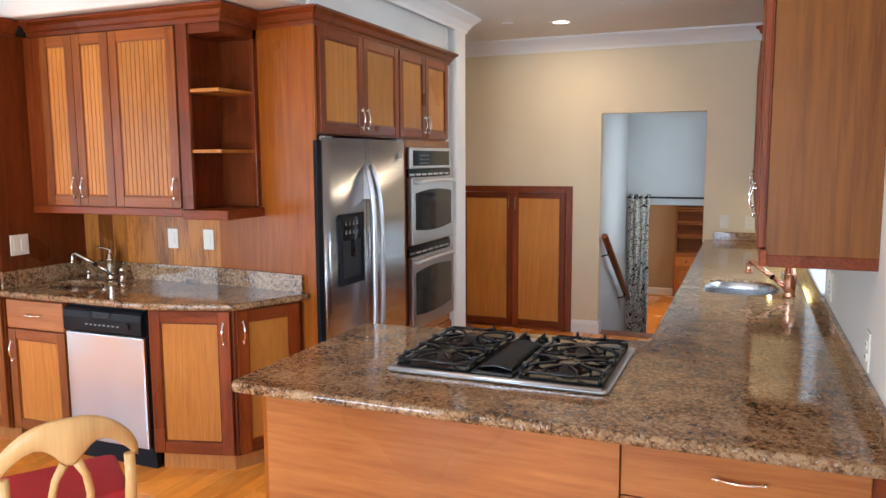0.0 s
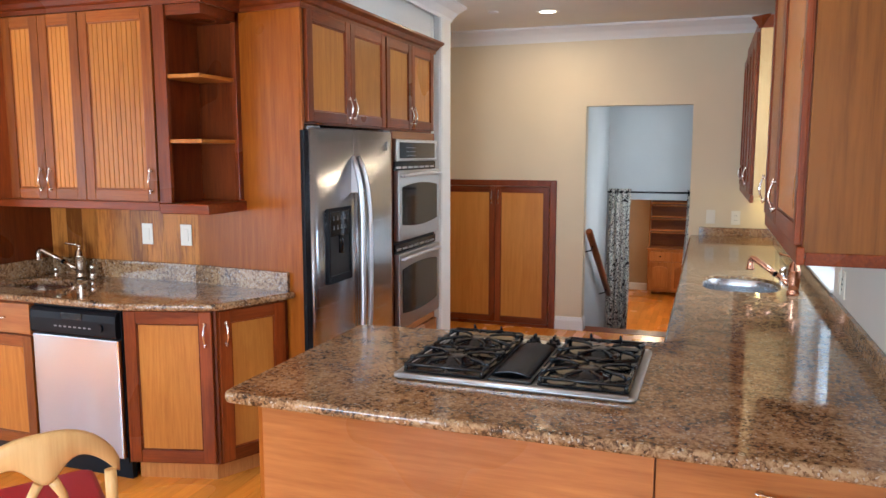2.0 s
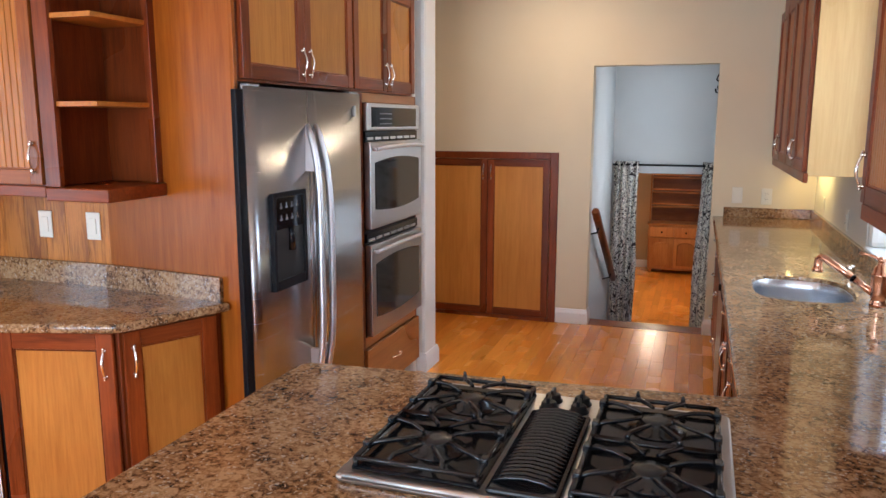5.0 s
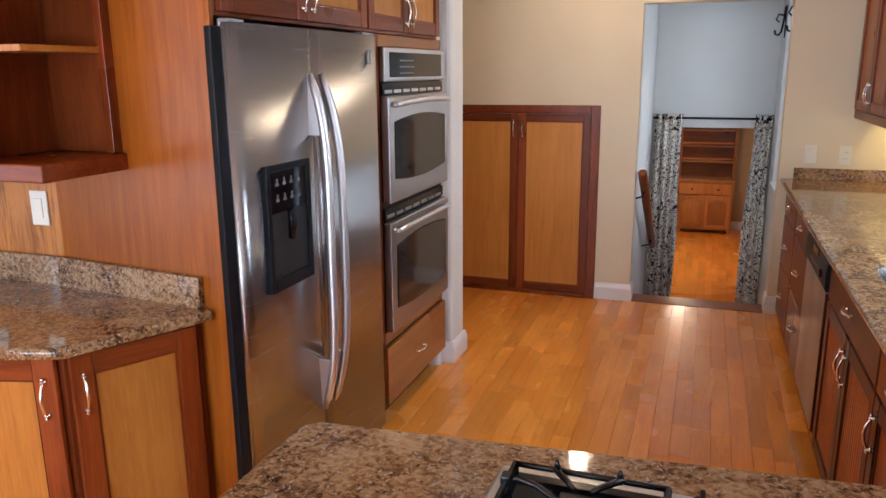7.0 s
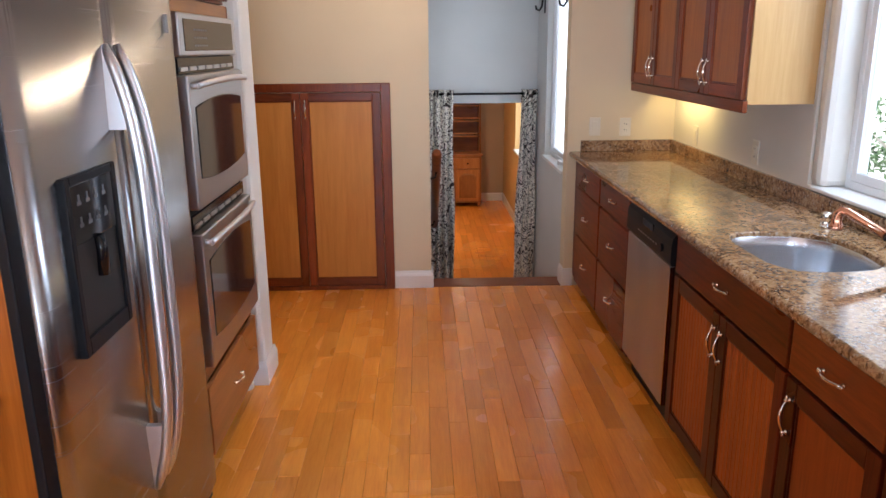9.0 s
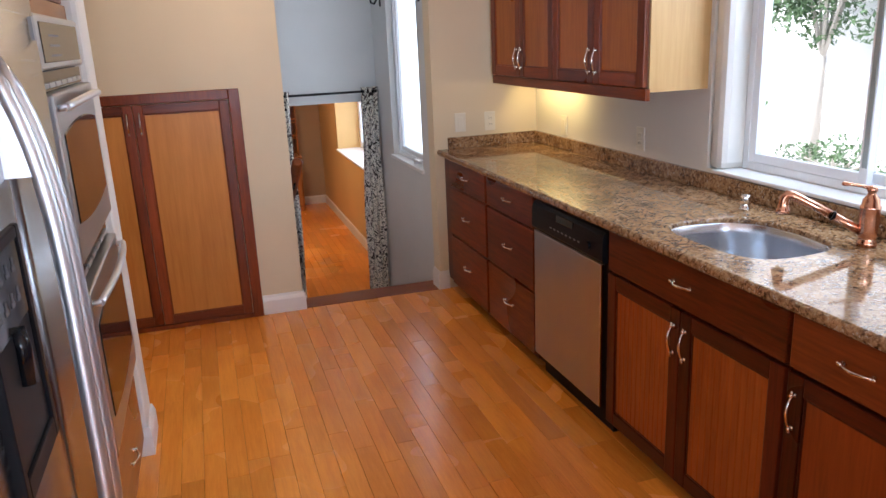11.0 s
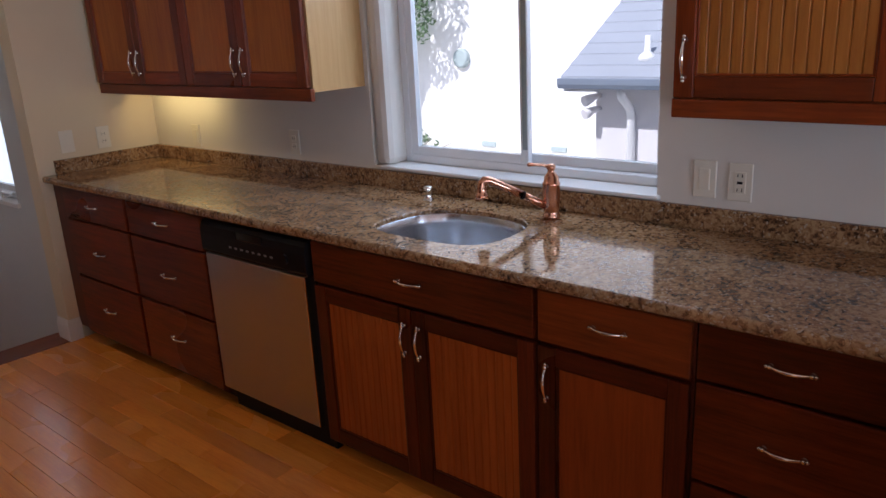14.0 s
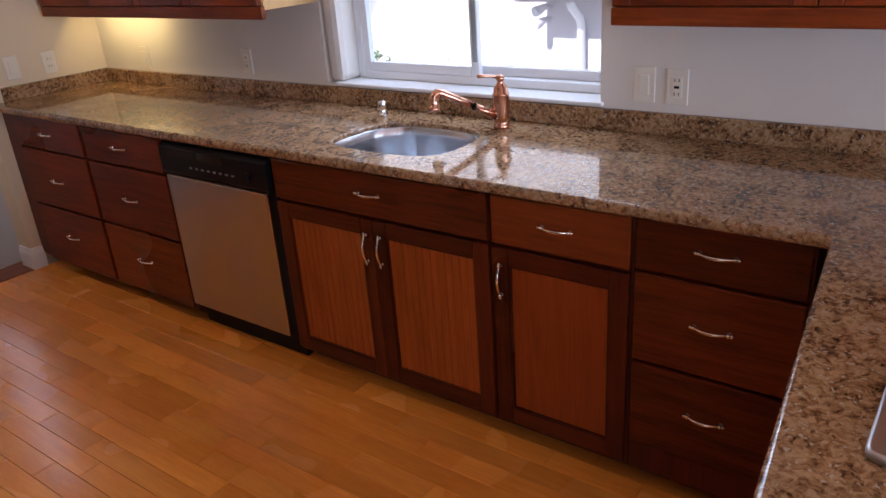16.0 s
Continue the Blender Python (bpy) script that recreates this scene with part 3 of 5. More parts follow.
# stairwell window
window_2 = window_unit("window_2", pose(-0.005, 8.45, 0.69, 0, 0, -90), 0.83, 1.5, [(0.045, 0.785, -0.01)], "tall white casement window in the stairwell")
boxes("window_sill", WHITE, window_2, [(-0.03, -0.10, -0.03, 0.86, 0.0, -0.002)], 0.006)
boxes("crank_handle", WHITE, window_2, [(0.60, -0.085, 0.03, 0.74, -0.06, 0.045), (0.60, -0.085, 0.005, 0.63, -0.03, 0.035)], 0.006)
window_3 = window_unit("window_3", pose(0.57, 12.9, 0.15, 0, 0, -90), 2.4, 0.9, [(0.045, 1.22, -0.018), (1.18, 2.355, 0.018)], "white vinyl window of the lower room")
window_4 = window_unit("window_4", pose(-0.1, -2.55, 0.7, 0, 0, 180), 3.0, 1.6, [(0.045, 1.52, -0.018), (1.48, 2.955, 0.018)], "white vinyl dining room window")
window_5 = window_unit("window_5", pose(-5.55, -0.15, 0.0, 0, 0, 90), 2.3, 2.1, [(0.045, 1.17, -0.018), (1.13, 2.255, 0.018)], "white sliding patio door")


def recessed_light(x, y):
    e = thing("recessed_light", "lit recessed ceiling light with a white trim ring", "ceiling light", "recessed ceiling lights", pose(x, y, CEILING))
    bm = bmesh.new()
    n = 32
    prof = [(0.062, -0.001), (0.066, -0.006), (0.085, -0.007), (0.092, -0.001)]
    rings = [[bm.verts.new((r * math.cos(2 * math.pi * k / n), r * math.sin(2 * math.pi * k / n), z)) for k in range(n)] for r, z in prof]
    for a, b in zip(rings, rings[1:]):
        for k in range(n):
            bm.faces.new((a[k], a[(k + 1) % n], b[(k + 1) % n], b[k]))
    part("trim_ring", bm, WHITE, e)
    bm = bmesh.new()
    bmesh.ops.create_circle(bm, cap_ends=True, segments=32, radius=0.063, matrix=Matrix.Translation((0, 0, -0.002)))
    part("lens", bm, LENS, e)


LENS = plain("lamp_lens", (1, 0.9, 0.75), 0.5)
lens_bsdf = LENS.node_tree.nodes["Principled BSDF"]
lens_bsdf.inputs["Emission Color"].default_value, lens_bsdf.inputs["Emission Strength"].default_value = (1.0, 0.80, 0.55, 1), 6.0
recessed_light(-1.25, 6.28)
e = thing("smoke_sensor", "small white sprinkler cover on the ceiling", "sprinkler", m=pose(-1.65, 6.15, CEILING))
bm = bmesh.new()
turned(bm, (0, 0, -0.012), [(0.035, 0.0), (0.04, 0.003), (0.04, 0.011)], 20)
part("cover", bm, WHITE, e)

# ---- east run: base cabinets facing -x ----
EAST_FACE = -0.105


def east_unit(label, y0, y1):
    return thing("base_cabinet", label, "cabinet", "base cabinets under the sink counter", pose(EAST_FACE, y1, 0, 0, 0, -90))


TOP, MID, LOWZ, KZ = 0.860, 0.700, 0.394, 0.078
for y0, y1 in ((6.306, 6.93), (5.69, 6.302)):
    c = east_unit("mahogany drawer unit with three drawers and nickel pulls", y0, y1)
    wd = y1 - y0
    carcass(c, 0, wd, KZ - 0.02, 0.868, 0.615, mat=SHADED_Z, kick=KZ)
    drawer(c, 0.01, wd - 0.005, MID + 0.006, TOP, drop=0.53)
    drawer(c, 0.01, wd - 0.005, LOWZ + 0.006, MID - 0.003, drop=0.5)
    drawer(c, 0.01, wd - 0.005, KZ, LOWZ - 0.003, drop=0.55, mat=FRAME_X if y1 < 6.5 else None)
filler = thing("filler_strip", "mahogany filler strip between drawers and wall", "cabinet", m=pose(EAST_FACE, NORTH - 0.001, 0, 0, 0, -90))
boxes("strip", SHADED_Z, filler, [(0.0, -0.004, KZ, NORTH - 6.932, 0.60, 0.868)], 0.001)
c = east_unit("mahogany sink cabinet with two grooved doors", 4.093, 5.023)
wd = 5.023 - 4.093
carcass(c, 0, wd, KZ - 0.02, 0.70, 0.615, mat=SHADED_Z, kick=KZ)
boxes("front_rail", SHADED_X, c, [(0, 0.001, 0.70, wd, 0.016, 0.868)])
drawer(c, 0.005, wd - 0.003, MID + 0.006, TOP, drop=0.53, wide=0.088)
door(c, 0.005, wd / 2, KZ, MID - 0.003, hand="r", bead=True, pull_z=MID - 0.11, frame=SHADED_Z, rail=SHADED_X, panel=AMBER_Z)
door(c, wd / 2, wd - 0.003, KZ, MID - 0.003, hand="l", bead=True, pull_z=MID - 0.11, frame=SHADED_Z, rail=SHADED_X, panel=AMBER_Z)
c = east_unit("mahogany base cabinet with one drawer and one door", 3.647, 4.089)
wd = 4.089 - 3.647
carcass(c, 0, wd, KZ - 0.02, 0.868, 0.615, mat=SHADED_Z, kick=KZ)
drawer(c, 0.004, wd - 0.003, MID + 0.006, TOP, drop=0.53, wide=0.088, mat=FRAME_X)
door(c, 0.004, wd - 0.003, KZ, MID - 0.003, hand="l", pull_z=MID - 0.11, frame=SHADED_Z, rail=SHADED_X, panel=RUST_Z)
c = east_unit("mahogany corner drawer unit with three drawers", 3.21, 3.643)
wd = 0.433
carcass(c, 0, wd, KZ - 0.02, 0.868, 0.615, mat=SHADED_Z, kick=KZ)
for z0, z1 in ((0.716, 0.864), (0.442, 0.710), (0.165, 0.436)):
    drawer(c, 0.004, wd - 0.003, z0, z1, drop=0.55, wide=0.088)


def dishwasher(m, wide, label, panel_mat, z0=0.12, gap=0.012):
    """A dishwasher facing -y with a black control strip above a steel door."""
    e = thing("dishwasher", label, "dishwasher", "dishwashers", m)
    boxes("body", BLACK, e, [(0.004, 0.002, z0 - 0.02, wide - 0.004, 0.58, 0.862)])
    boxes("door_panel", panel_mat, e, [(0.012, -0.026, z0 + 0.01, wide - gap, 0.0, 0.715)], 0.006, "brushed stainless steel door")
    bm = bmesh.new()
    prof = [(-0.028, 0.722), (-0.034, 0.735), (-0.034, 0.80), (-0.030, 0.832), (-0.018, 0.848), (0.0, 0.852), (0.0, 0.722)]
    a = [bm.verts.new((0.010, y, z)) for y, z in prof]
    b = [bm.verts.new((wide - 0.010, y, z)) for y, z in prof]
    for k in range(len(prof)):
        bm.faces.new((a[k], a[(k + 1) % len(prof)], b[(k + 1) % len(prof)], b[k]))
    bm.faces.new(a), bm.faces.new(b[::-1])
    cp = part("control_panel", bm, BLACK, e, "black plastic control panel")
    each("button", GREY_PLASTIC, cp, [(wide * (0.30 + i * 0.055), -0.0355, 0.762, wide * (0.30 + i * 0.055) + 0.016, -0.033, 0.769) for i in range(8)])
    bm = bmesh.new()
    tube(bm, [(wide * 0.82, -0.033, 0.772), (wide * 0.82, -0.045, 0.772)], 0.018, 18)
    part("dial", bm, BLACK, cp)
    boxes("latch_recess", GLOSS_BLACK, cp, [(wide * 0.38, -0.0345, 0.80, wide * 0.62, -0.030, 0.835)], 0.004)
    boxes("toe_panel", BLACK, e, [(0.01, 0.03, 0.0, wide - 0.01, 0.06, z0)])
    boxes("edge_strip", CHROME, e, [(wide - gap + 0.0005, -0.024, z0 + 0.012, wide - gap + 0.005, -0.002, 0.712)])


dishwasher(pose(EAST_FACE, 5.687, 0, 0, 0, -90), 0.66, "stainless steel dishwasher with a black control strip", DOOR_STEEL, 0.10, 0.038)

# ---- counters ----
THICK = 0.034
sink_hole = [(-0.01, 4.195), (0.13, 4.205), (0.205, 4.27), (0.226, 4.41), (0.212, 4.56), (0.13, 4.65), (-0.01, 4.668), (-0.10, 4.655), (-0.138, 4.58), (-0.146, 4.43), (-0.138, 4.29), (-0.10, 4.215)]
sink_hole = rounded([Vector((0.115 + p[0] * 1.04, 4.60 + (p[1] - 4.43) * 1.07)) for p in sink_hole], 0.04, 3)
counter = thing("counter_top", "polished brown speckled granite counter with a peninsula and backsplash", "countertop")
PEN_X, PEN_S, PEN_N, PEN_C, EDGE = -1.340, 2.150, 3.080, 3.182, -0.158
bm = bmesh.new()
slab(bm, rounded([(PEN_X, PEN_S), (EAST - 0.001, PEN_S), (EAST - 0.001, NORTH - 0.001), (EDGE, NORTH - 0.001), (EDGE, PEN_C), (PEN_X, PEN_N)], [0.045, 0, 0, 0.012, 0.02, 0.045]), COUNTER - THICK, COUNTER, 0.011, sink_hole)
part("slab", bm, GRANITE, counter)
for y0, y1 in ((PEN_S + 0.01, 4.0), (4.002, NORTH - 0.001)):
    boxes("backsplash", GRANITE, counter, [(EAST - 0.022, y0, COUNTER, EAST - 0.0005, y1, COUNTER + 0.070)], 0.003)
boxes("backsplash", GRANITE, counter, [(-0.085, NORTH - 0.022, COUNTER, EAST - 0.023, NORTH - 0.0005, COUNTER + 0.070)], 0.003)
boxes("seam", KICK, counter, [(EDGE + 0.004, 3.176, COUNTER - 0.002, EAST - 0.023, 3.1775, COUNTER + 0.0004)])

# sink bowl and tap
sink = thing("sink", "oval stainless steel sink bowl set under the counter", "sink")
bm = bmesh.new()
rings = []
for grow, z in ((0.0, COUNTER - 0.017), (-0.004, COUNTER - 0.016), (-0.006, COUNTER - 0.018), (-0.006, COUNTER - 0.06), (-0.008, COUNTER - 0.12), (-0.012, COUNTER - 0.155), (-0.022, COUNTER - 0.18), (-0.045, COUNTER - 0.193), (-0.075, COUNTER - 0.198)):
    rings.append([bm.verts.new((p.x, p.y, z)) for p in offset_loop(sink_hole, -grow)])
for a, b in zip(rings, rings[1:]):
    for k in range(len(a)):
        f = bm.faces.new((a[k], a[(k + 1) % len(a)], b[(k + 1) % len(b)], b[k]))
        f.smooth = True
bm.faces.new(rings[-1])
part("bowl", bm, SINK_STEEL, sink)
bm = bmesh.new()
turned(bm, (0.155, 4.60, COUNTER - 0.197), [(0.045, 0.0), (0.045, 0.003), (0.03, 0.004), (0.02, 0.001)], 20)
part("drain", bm, CHROME, sink)


def faucet(m, mat, label, scale=1.0):
    """A single-lever pull-out tap; the spout runs along +x."""
    e = thing("faucet", label, "faucet", m=m)
    bm = bmesh.new()
    turned(bm, (0, 0, 0), [(0.029, 0), (0.029, 0.012), (0.025, 0.018), (0.025, 0.030), (0.027, 0.034), (0.027, 0.05), (0.030, 0.085), (0.029, 0.115), (0.030, 0.118), (0.030, 0.124), (0.026, 0.128), (0.024, 0.145), (0.014, 0.158), (0.011, 0.166), (0.015, 0.172), (0.015, 0.180), (0.008, 0.188)], 20)
    part("tap_body", bm, mat, e)
    bm = bmesh.new()
    tube(bm, [(0.02, 0, 0.045), (0.06, 0, 0.068), (0.10, 0, 0.090)], [0.014, 0.013, 0.013], 14)
    part("spout", bm, mat, e)
    bm = bmesh.new()
    tube(bm, [(0.098, 0, 0.089), (0.102, 0, 0.091)], 0.0155, 14)
    part("seal_ring", bm, BLACK, e)
    bm = bmesh.new()
    tube(bm, [(0.103, 0, 0.092), (0.16, 0, 0.122), (0.215, 0, 0.150), (0.232, 0, 0.152), (0.240, 0, 0.142), (0.242, 0, 0.125), (0.242, 0, 0.108), (0.243, 0, 0.105), (0.243, 0, 0.092)], [0.0135, 0.014, 0.015, 0.016, 0.016, 0.016, 0.018, 0.021, 0.021], 14)
    part("spray_head", bm, mat, e)
    bm = bmesh.new()
    tube(bm, [(0, 0, 0.178), (0.03, 0.0, 0.186), (0.06, 0.0, 0.190), (0.078, 0.0, 0.192), (0.084, 0, 0.192)], [0.007, 0.0055, 0.005, 0.0075, 0.004], 10)
    part("lever", bm, mat, e)
    return e


faucet(pose(0.385, 4.352, COUNTER, 0, 0, 142), COPPER, "polished copper pull-out kitchen faucet beside the sink")
e = thing("soap_dispenser", "small chrome soap cap on the granite counter", "soap dispenser", m=pose(0.385, 4.905, COUNTER))
bm = bmesh.new()
turned(bm, (0, 0, 0), [(0.022, 0), (0.022, 0.006), (0.018, 0.009), (0.018, 0.03), (0.0185, 0.032), (0.0185, 0.050), (0.017, 0.056), (0.008, 0.058)], 18)
part("cap", bm, CHROME, e)
bm = bmesh.new()
box(bm, -0.019, -0.004, 0.036, -0.0175, 0.004, 0.042)
part("vent_slot", bm, BLACK, e)

# ---- east upper cabinets ----
UP_Z, UP_TOP = 1.310, 2.33


def upper(label, y0, y1, x_face, widths, bead, end_mat, south_end, hands=None, group="upper cabinets on the window wall"):
    c = thing("wall_cabinet", label, "cabinet", group, pose(x_face, y1, 0, 0, 0, -90))
    wd, dp = y1 - y0, EAST - x_face - 0.001
    boxes("body", FRAME_Z, c, [(0, 0.001, UP_Z + 0.012, wd - 0.014, dp, UP_TOP)], 0.002)
    boxes("end_panel", end_mat, c, [(wd - 0.0135, 0.003, UP_Z + 0.012, wd, dp, UP_TOP)], 0.001, "plain end panel")
    a = 0.004
    for i, w in enumerate(widths):
        door(c, a, a + w, UP_Z + 0.03, UP_TOP - 0.02, hand=(hands or "rl" * 4)[i], bead=bead, panel=UPPER_Z if end_mat == MAPLE else PANEL_Z)
        a += w
    boxes("light_rail", FRAME_X, c, [(-0.002 if not south_end else 0, -0.014, UP_Z - 0.022, wd + 0.002, 0.008, UP_Z + 0.028)], 0.004, "dark mahogany bottom trim")
    if south_end:
        boxes("end_rail", FRAME_X, c, [(wd - 0.012, 0.009, UP_Z - 0.022, wd + 0.003, dp, UP_Z + 0.014)], 0.003, "dark mahogany bottom trim")
        boxes("end_rail", FRAME_X, c, [(-0.003, 0.009, UP_Z - 0.022, 0.012, dp, UP_Z + 0.014)], 0.003)
    bm = bmesh.new()
    crown(bm, (wd, 0), (0, 0), UP_TOP, 0.05, 0.075, 1, 0)
    crown(bm, (wd, dp), (wd, 0), UP_TOP, 0.05, 0.075, 0, 1)
    part("cornice", bm, FRAME_X, c)
    return c


upper("four-door mahogany wall cabinet with a pale maple end", 5.335, 7.02, 0.229, [0.418] * 4, False, MAPLE, False)
upper("two-door mahogany wall cabinet with a cherry end panel", 2.620, 3.868, 0.222, [0.530, 0.706], True, GOLDEN, True, "ll")

# ---- peninsula base ----
c = thing("peninsula_cabinet", "cherry veneered peninsula base below the granite", "cabinet")
boxes("body", FRAME_Z, c, [(-1.265, 2.285, 0.10, EAST - 0.002, 3.02, 0.868)], 0.002)
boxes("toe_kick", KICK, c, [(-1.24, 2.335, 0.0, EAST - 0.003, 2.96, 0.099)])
boxes("back_panel", VENEER_X, c, [(-1.272, 2.263, 0.03, -0.125, 2.284, 0.868)], 0.002, "plain cherry veneer panel")
boxes("end_panel", VENEER_Z, c, [(-1.288, 2.265, 0.03, -1.2665, 3.025, 0.868)], 0.002)
pen_drawers = thing("peninsula_drawer_unit", "cherry drawer unit under the peninsula top", "cabinet", m=pose(-0.121, 2.284, 0))
boxes("drawer_front", VENEER_X, pen_drawers, [(0.0, -0.020, 0.69, 0.60, 0.0, 0.865)], 0.003)
pull(pen_drawers.children[0], 0.30, 0.775, -0.020, 0.11, False)
for z0, z1 in ((0.395, 0.687), (0.10, 0.392)):
    boxes("drawer_front", VENEER_X, pen_drawers, [(0.0, -0.020, z0, 0.60, 0.0, z1)], 0.003)
inner = thing("peninsula_inner_cabinet", "mahogany cabinet fronts on the kitchen side of the peninsula", "cabinet", m=pose(-0.17, 3.021, 0, 0, 0, 180))
for i in range(2):
    door(inner, 0.01 + i * 0.49, 0.495 + i * 0.49, 0.12, 0.69, hand="rl"[i], pull_z=0.58)
    drawer(inner, 0.01 + i * 0.49, 0.495 + i * 0.49, 0.70, 0.858, drop=0.45)


# ---- cooktop ----
def cooktop():
    x0, x1, y0, y1, z = -0.951, -0.219, 2.468, 3.034, COUNTER
    e = thing("cooktop", "stainless steel gas cooktop with black grates and a downdraft grille", "cooktop", m=pose(-0.552, 2.718, 0, 0, 0, -0.5) @ pose(0.585, -2.75, 0))
    bm = bmesh.new()
    slab(bm, rounded([(x0, y0), (x1, y0), (x1, y1), (x0, y1)], 0.022), z + 0.0005, z + 0.016, 0.006)
    part("tray", bm, STEEL_H, e)
    bm = bmesh.new()
    tube(bm, [(x0 + 0.02, y0 + 0.008, z + 0.013), (x1 - 0.02, y0 + 0.008, z + 0.013)], 0.009, 10)
    part("front_rim", bm, STEEL_H, e)
    for a, b in ((x0 + 0.025, -0.665), (-0.505, x1 - 0.022)):
        c0, c1 = y0 + 0.03, y1 - 0.03
        pan = thing_part("burner_pan", e, GLOSS_BLACK, [(a, c0, z + 0.016, b, c1, z + 0.024)], 0.006, "glossy black enamel burner pan")
        cx = (a + b) / 2
        for cy in (c0 + 0.13, c1 - 0.13):
            bm = bmesh.new()
            turned(bm, (cx, cy, z + 0.024), [(0.062, 0), (0.062, 0.002), (0.045, 0.004), (0.042, 0.014), (0.036, 0.016), (0.036, 0.021), (0.033, 0.024), (0.012, 0.025)], 24)
            part("burner", bm, IRON, pan, "black gas burner with its cap")
        # grate: outer frame and curved fingers, one for each burner
        for g0, g1 in ((c0 + 0.006, (c0 + c1) / 2 - 0.004), ((c0 + c1) / 2 + 0.004, c1 - 0.006)):
            bm = bmesh.new()
            t, zt = 0.0058, z + 0.052
            a2, b2 = a + 0.008, b - 0.008
            gy = (g0 + g1) / 2
            ring = [(a2, g0), (b2, g0), (b2, g1), (a2, g1), (a2, g0)]
            for p, q in zip(ring, ring[1:]):
                tube(bm, [(p[0], p[1], zt - 0.012), (q[0], q[1], zt - 0.012)], t, 6)
            for sx, sy in ((-1, -1), (1, -1), (1, 1), (-1, 1)):
                px, py = (a2 if sx < 0 else b2), (g0 if sy < 0 else g1)
                tube(bm, [(px, py, zt - 0.012), (px, py, z + 0.022)], t * 1.1, 6)
            for sx in (-1, 1):
                px = a2 if sx < 0 else b2
                for off in (-0.055, 0.055):
                    tube(bm, [(px, gy + off * 1.15, zt - 0.012), (px - sx * 0.02, gy + off * 1.1, zt - 0.002), (px - sx * 0.055, gy + off * 0.8, zt), (px - sx * 0.085, gy + off * 0.35, zt), (px - sx * 0.090, gy + off * 0.3, zt - 0.004)], [t, t, t * 0.9, t * 0.8, t * 0.6], 6)
                    box(bm, px - 0.008, gy + off * 1.15 - 0.011, zt - 0.016, px + 0.008, gy + off * 1.15 + 0.011, zt + 0.001, 0.003)
            for sy in (-1, 1):
                py = g0 if sy < 0 else g1
                tube(bm, [(cx - 0.055, py, zt - 0.012), (cx - 0.05, py - sy * 0.018, zt - 0.002), (cx - 0.025, py - sy * 0.05, zt), (cx - 0.012, py - sy * 0.07, zt)], [t, t, t * 0.9, t * 0.7], 6)
                tube(bm, [(cx + 0.055, py, zt - 0.012), (cx + 0.05, py - sy * 0.018, zt - 0.002), (cx + 0.025, py - sy * 0.05, zt), (cx + 0.012, py - sy * 0.07, zt)], [t, t, t * 0.9, t * 0.7], 6)
            for px in (cx - 0.05, cx + 0.05):
                tube(bm, [(px, g1 - 0.005, zt - 0.012), (px, g1 - 0.012, zt + 0.004), (px, g1 - 0.016, zt + 0.014)], [t, t * 0.9, t * 0.5], 6)
            part("grate", bm, IRON, pan, "black cast-iron pan grate")
    # downdraft grille
    g = thing_part("downdraft_grille", e, IRON, [(-0.653, y0 + 0.018, z + 0.016, -0.517, y0 + 0.425, z + 0.030)], 0.008, "domed black downdraft grille")
    bm = bmesh.new()
    for i in range(22):
        yy = y0 + 0.050 + i * 0.0165
        tube(bm, [(-0.645, yy, z + 0.030), (-0.62, yy, z + 0.040), (-0.585, yy, z + 0.044), (-0.55, yy, z + 0.040), (-0.525, yy, z + 0.030)], 0.0048, 6)
    part("slats", bm, IRON, g, "row of curved black slats")
    for kx, ky in ((-0.622, 2.935), (-0.552, 2.935), (-0.622, 2.988), (-0.552, 2.988)):
        bm = bmesh.new()
        turned(bm, (kx, ky, z + 0.016), [(0.023, 0), (0.023, 0.004), (0.019, 0.006), (0.018, 0.016), (0.015, 0.019)], 20)
        box(bm, kx - 0.004, ky - 0.016, z + 0.033, kx + 0.004, ky + 0.016, z + 0.047, 0.002)
        part("knob", bm, BLACK, e, "black turning knob")


def thing_part(name, parent, mat, rows, bev, label=""):
    return boxes(name, mat, parent, rows, bev, label)


cooktop()

# ---- fridge wall, facing +x ----
FACE = pose(FRIDGE_X, 0, 0, 0, 0, 90)      # own x is the world's y; own -y is the world's +x
panel = thing("fridge_side_panel", "tall cherry veneer panel beside the refrigerator", "cabinet panel")
bm = bmesh.new()
prism(bm, [(-2.60, 3.725), (-1.920, 3.640), (-1.920, 3.656), (-2.60, 3.745)], 0.0, 2.295)
part("board", bm, VENEER_Z, panel)
boxes("edge_strip", VENEER_Z, panel, [(-1.9195, 3.636, 0.0, -1.902, 3.657, 2.295)], 0.002)


def over_cabinet(y0, y1, label):
    c = thing("wall_cabinet", label, "cabinet", "cabinets above fridge and ovens", FACE)
    boxes("body", FRAME_Z, c, [(y0, 0.001, 1.733, y1, 0.10, 2.295), (max(y0, 3.76), 0.10, 1.733, y1, 0.70, 2.295)], 0.002)
    m = (y0 + y1) / 2
    door(c, y0 + 0.006, m, 1.743, 2.285, hand="r", pull_z=1.83)
    door(c, m, y1 - 0.006, 1.743, 2.285, hand="l", pull_z=1.83)


over_cabinet(3.658, 4.610, "two-door cabinet with honey panels above the refrigerator")
over_cabinet(4.612, 5.445, "two-door cabinet with honey panels above the ovens")
e = thing("cornice", "dark mahogany cornice along the top of the cabinets", "cornice")
bm = bmesh.new()
crown(bm, (-1.903, 3.640), (-1.903, 5.50), 2.285, 0.06, 0.085, 1, 1)
crown(bm, (-2.275, 3.686), (-1.903, 3.640), 2.285, 0.06, 0.085, -1, 1)
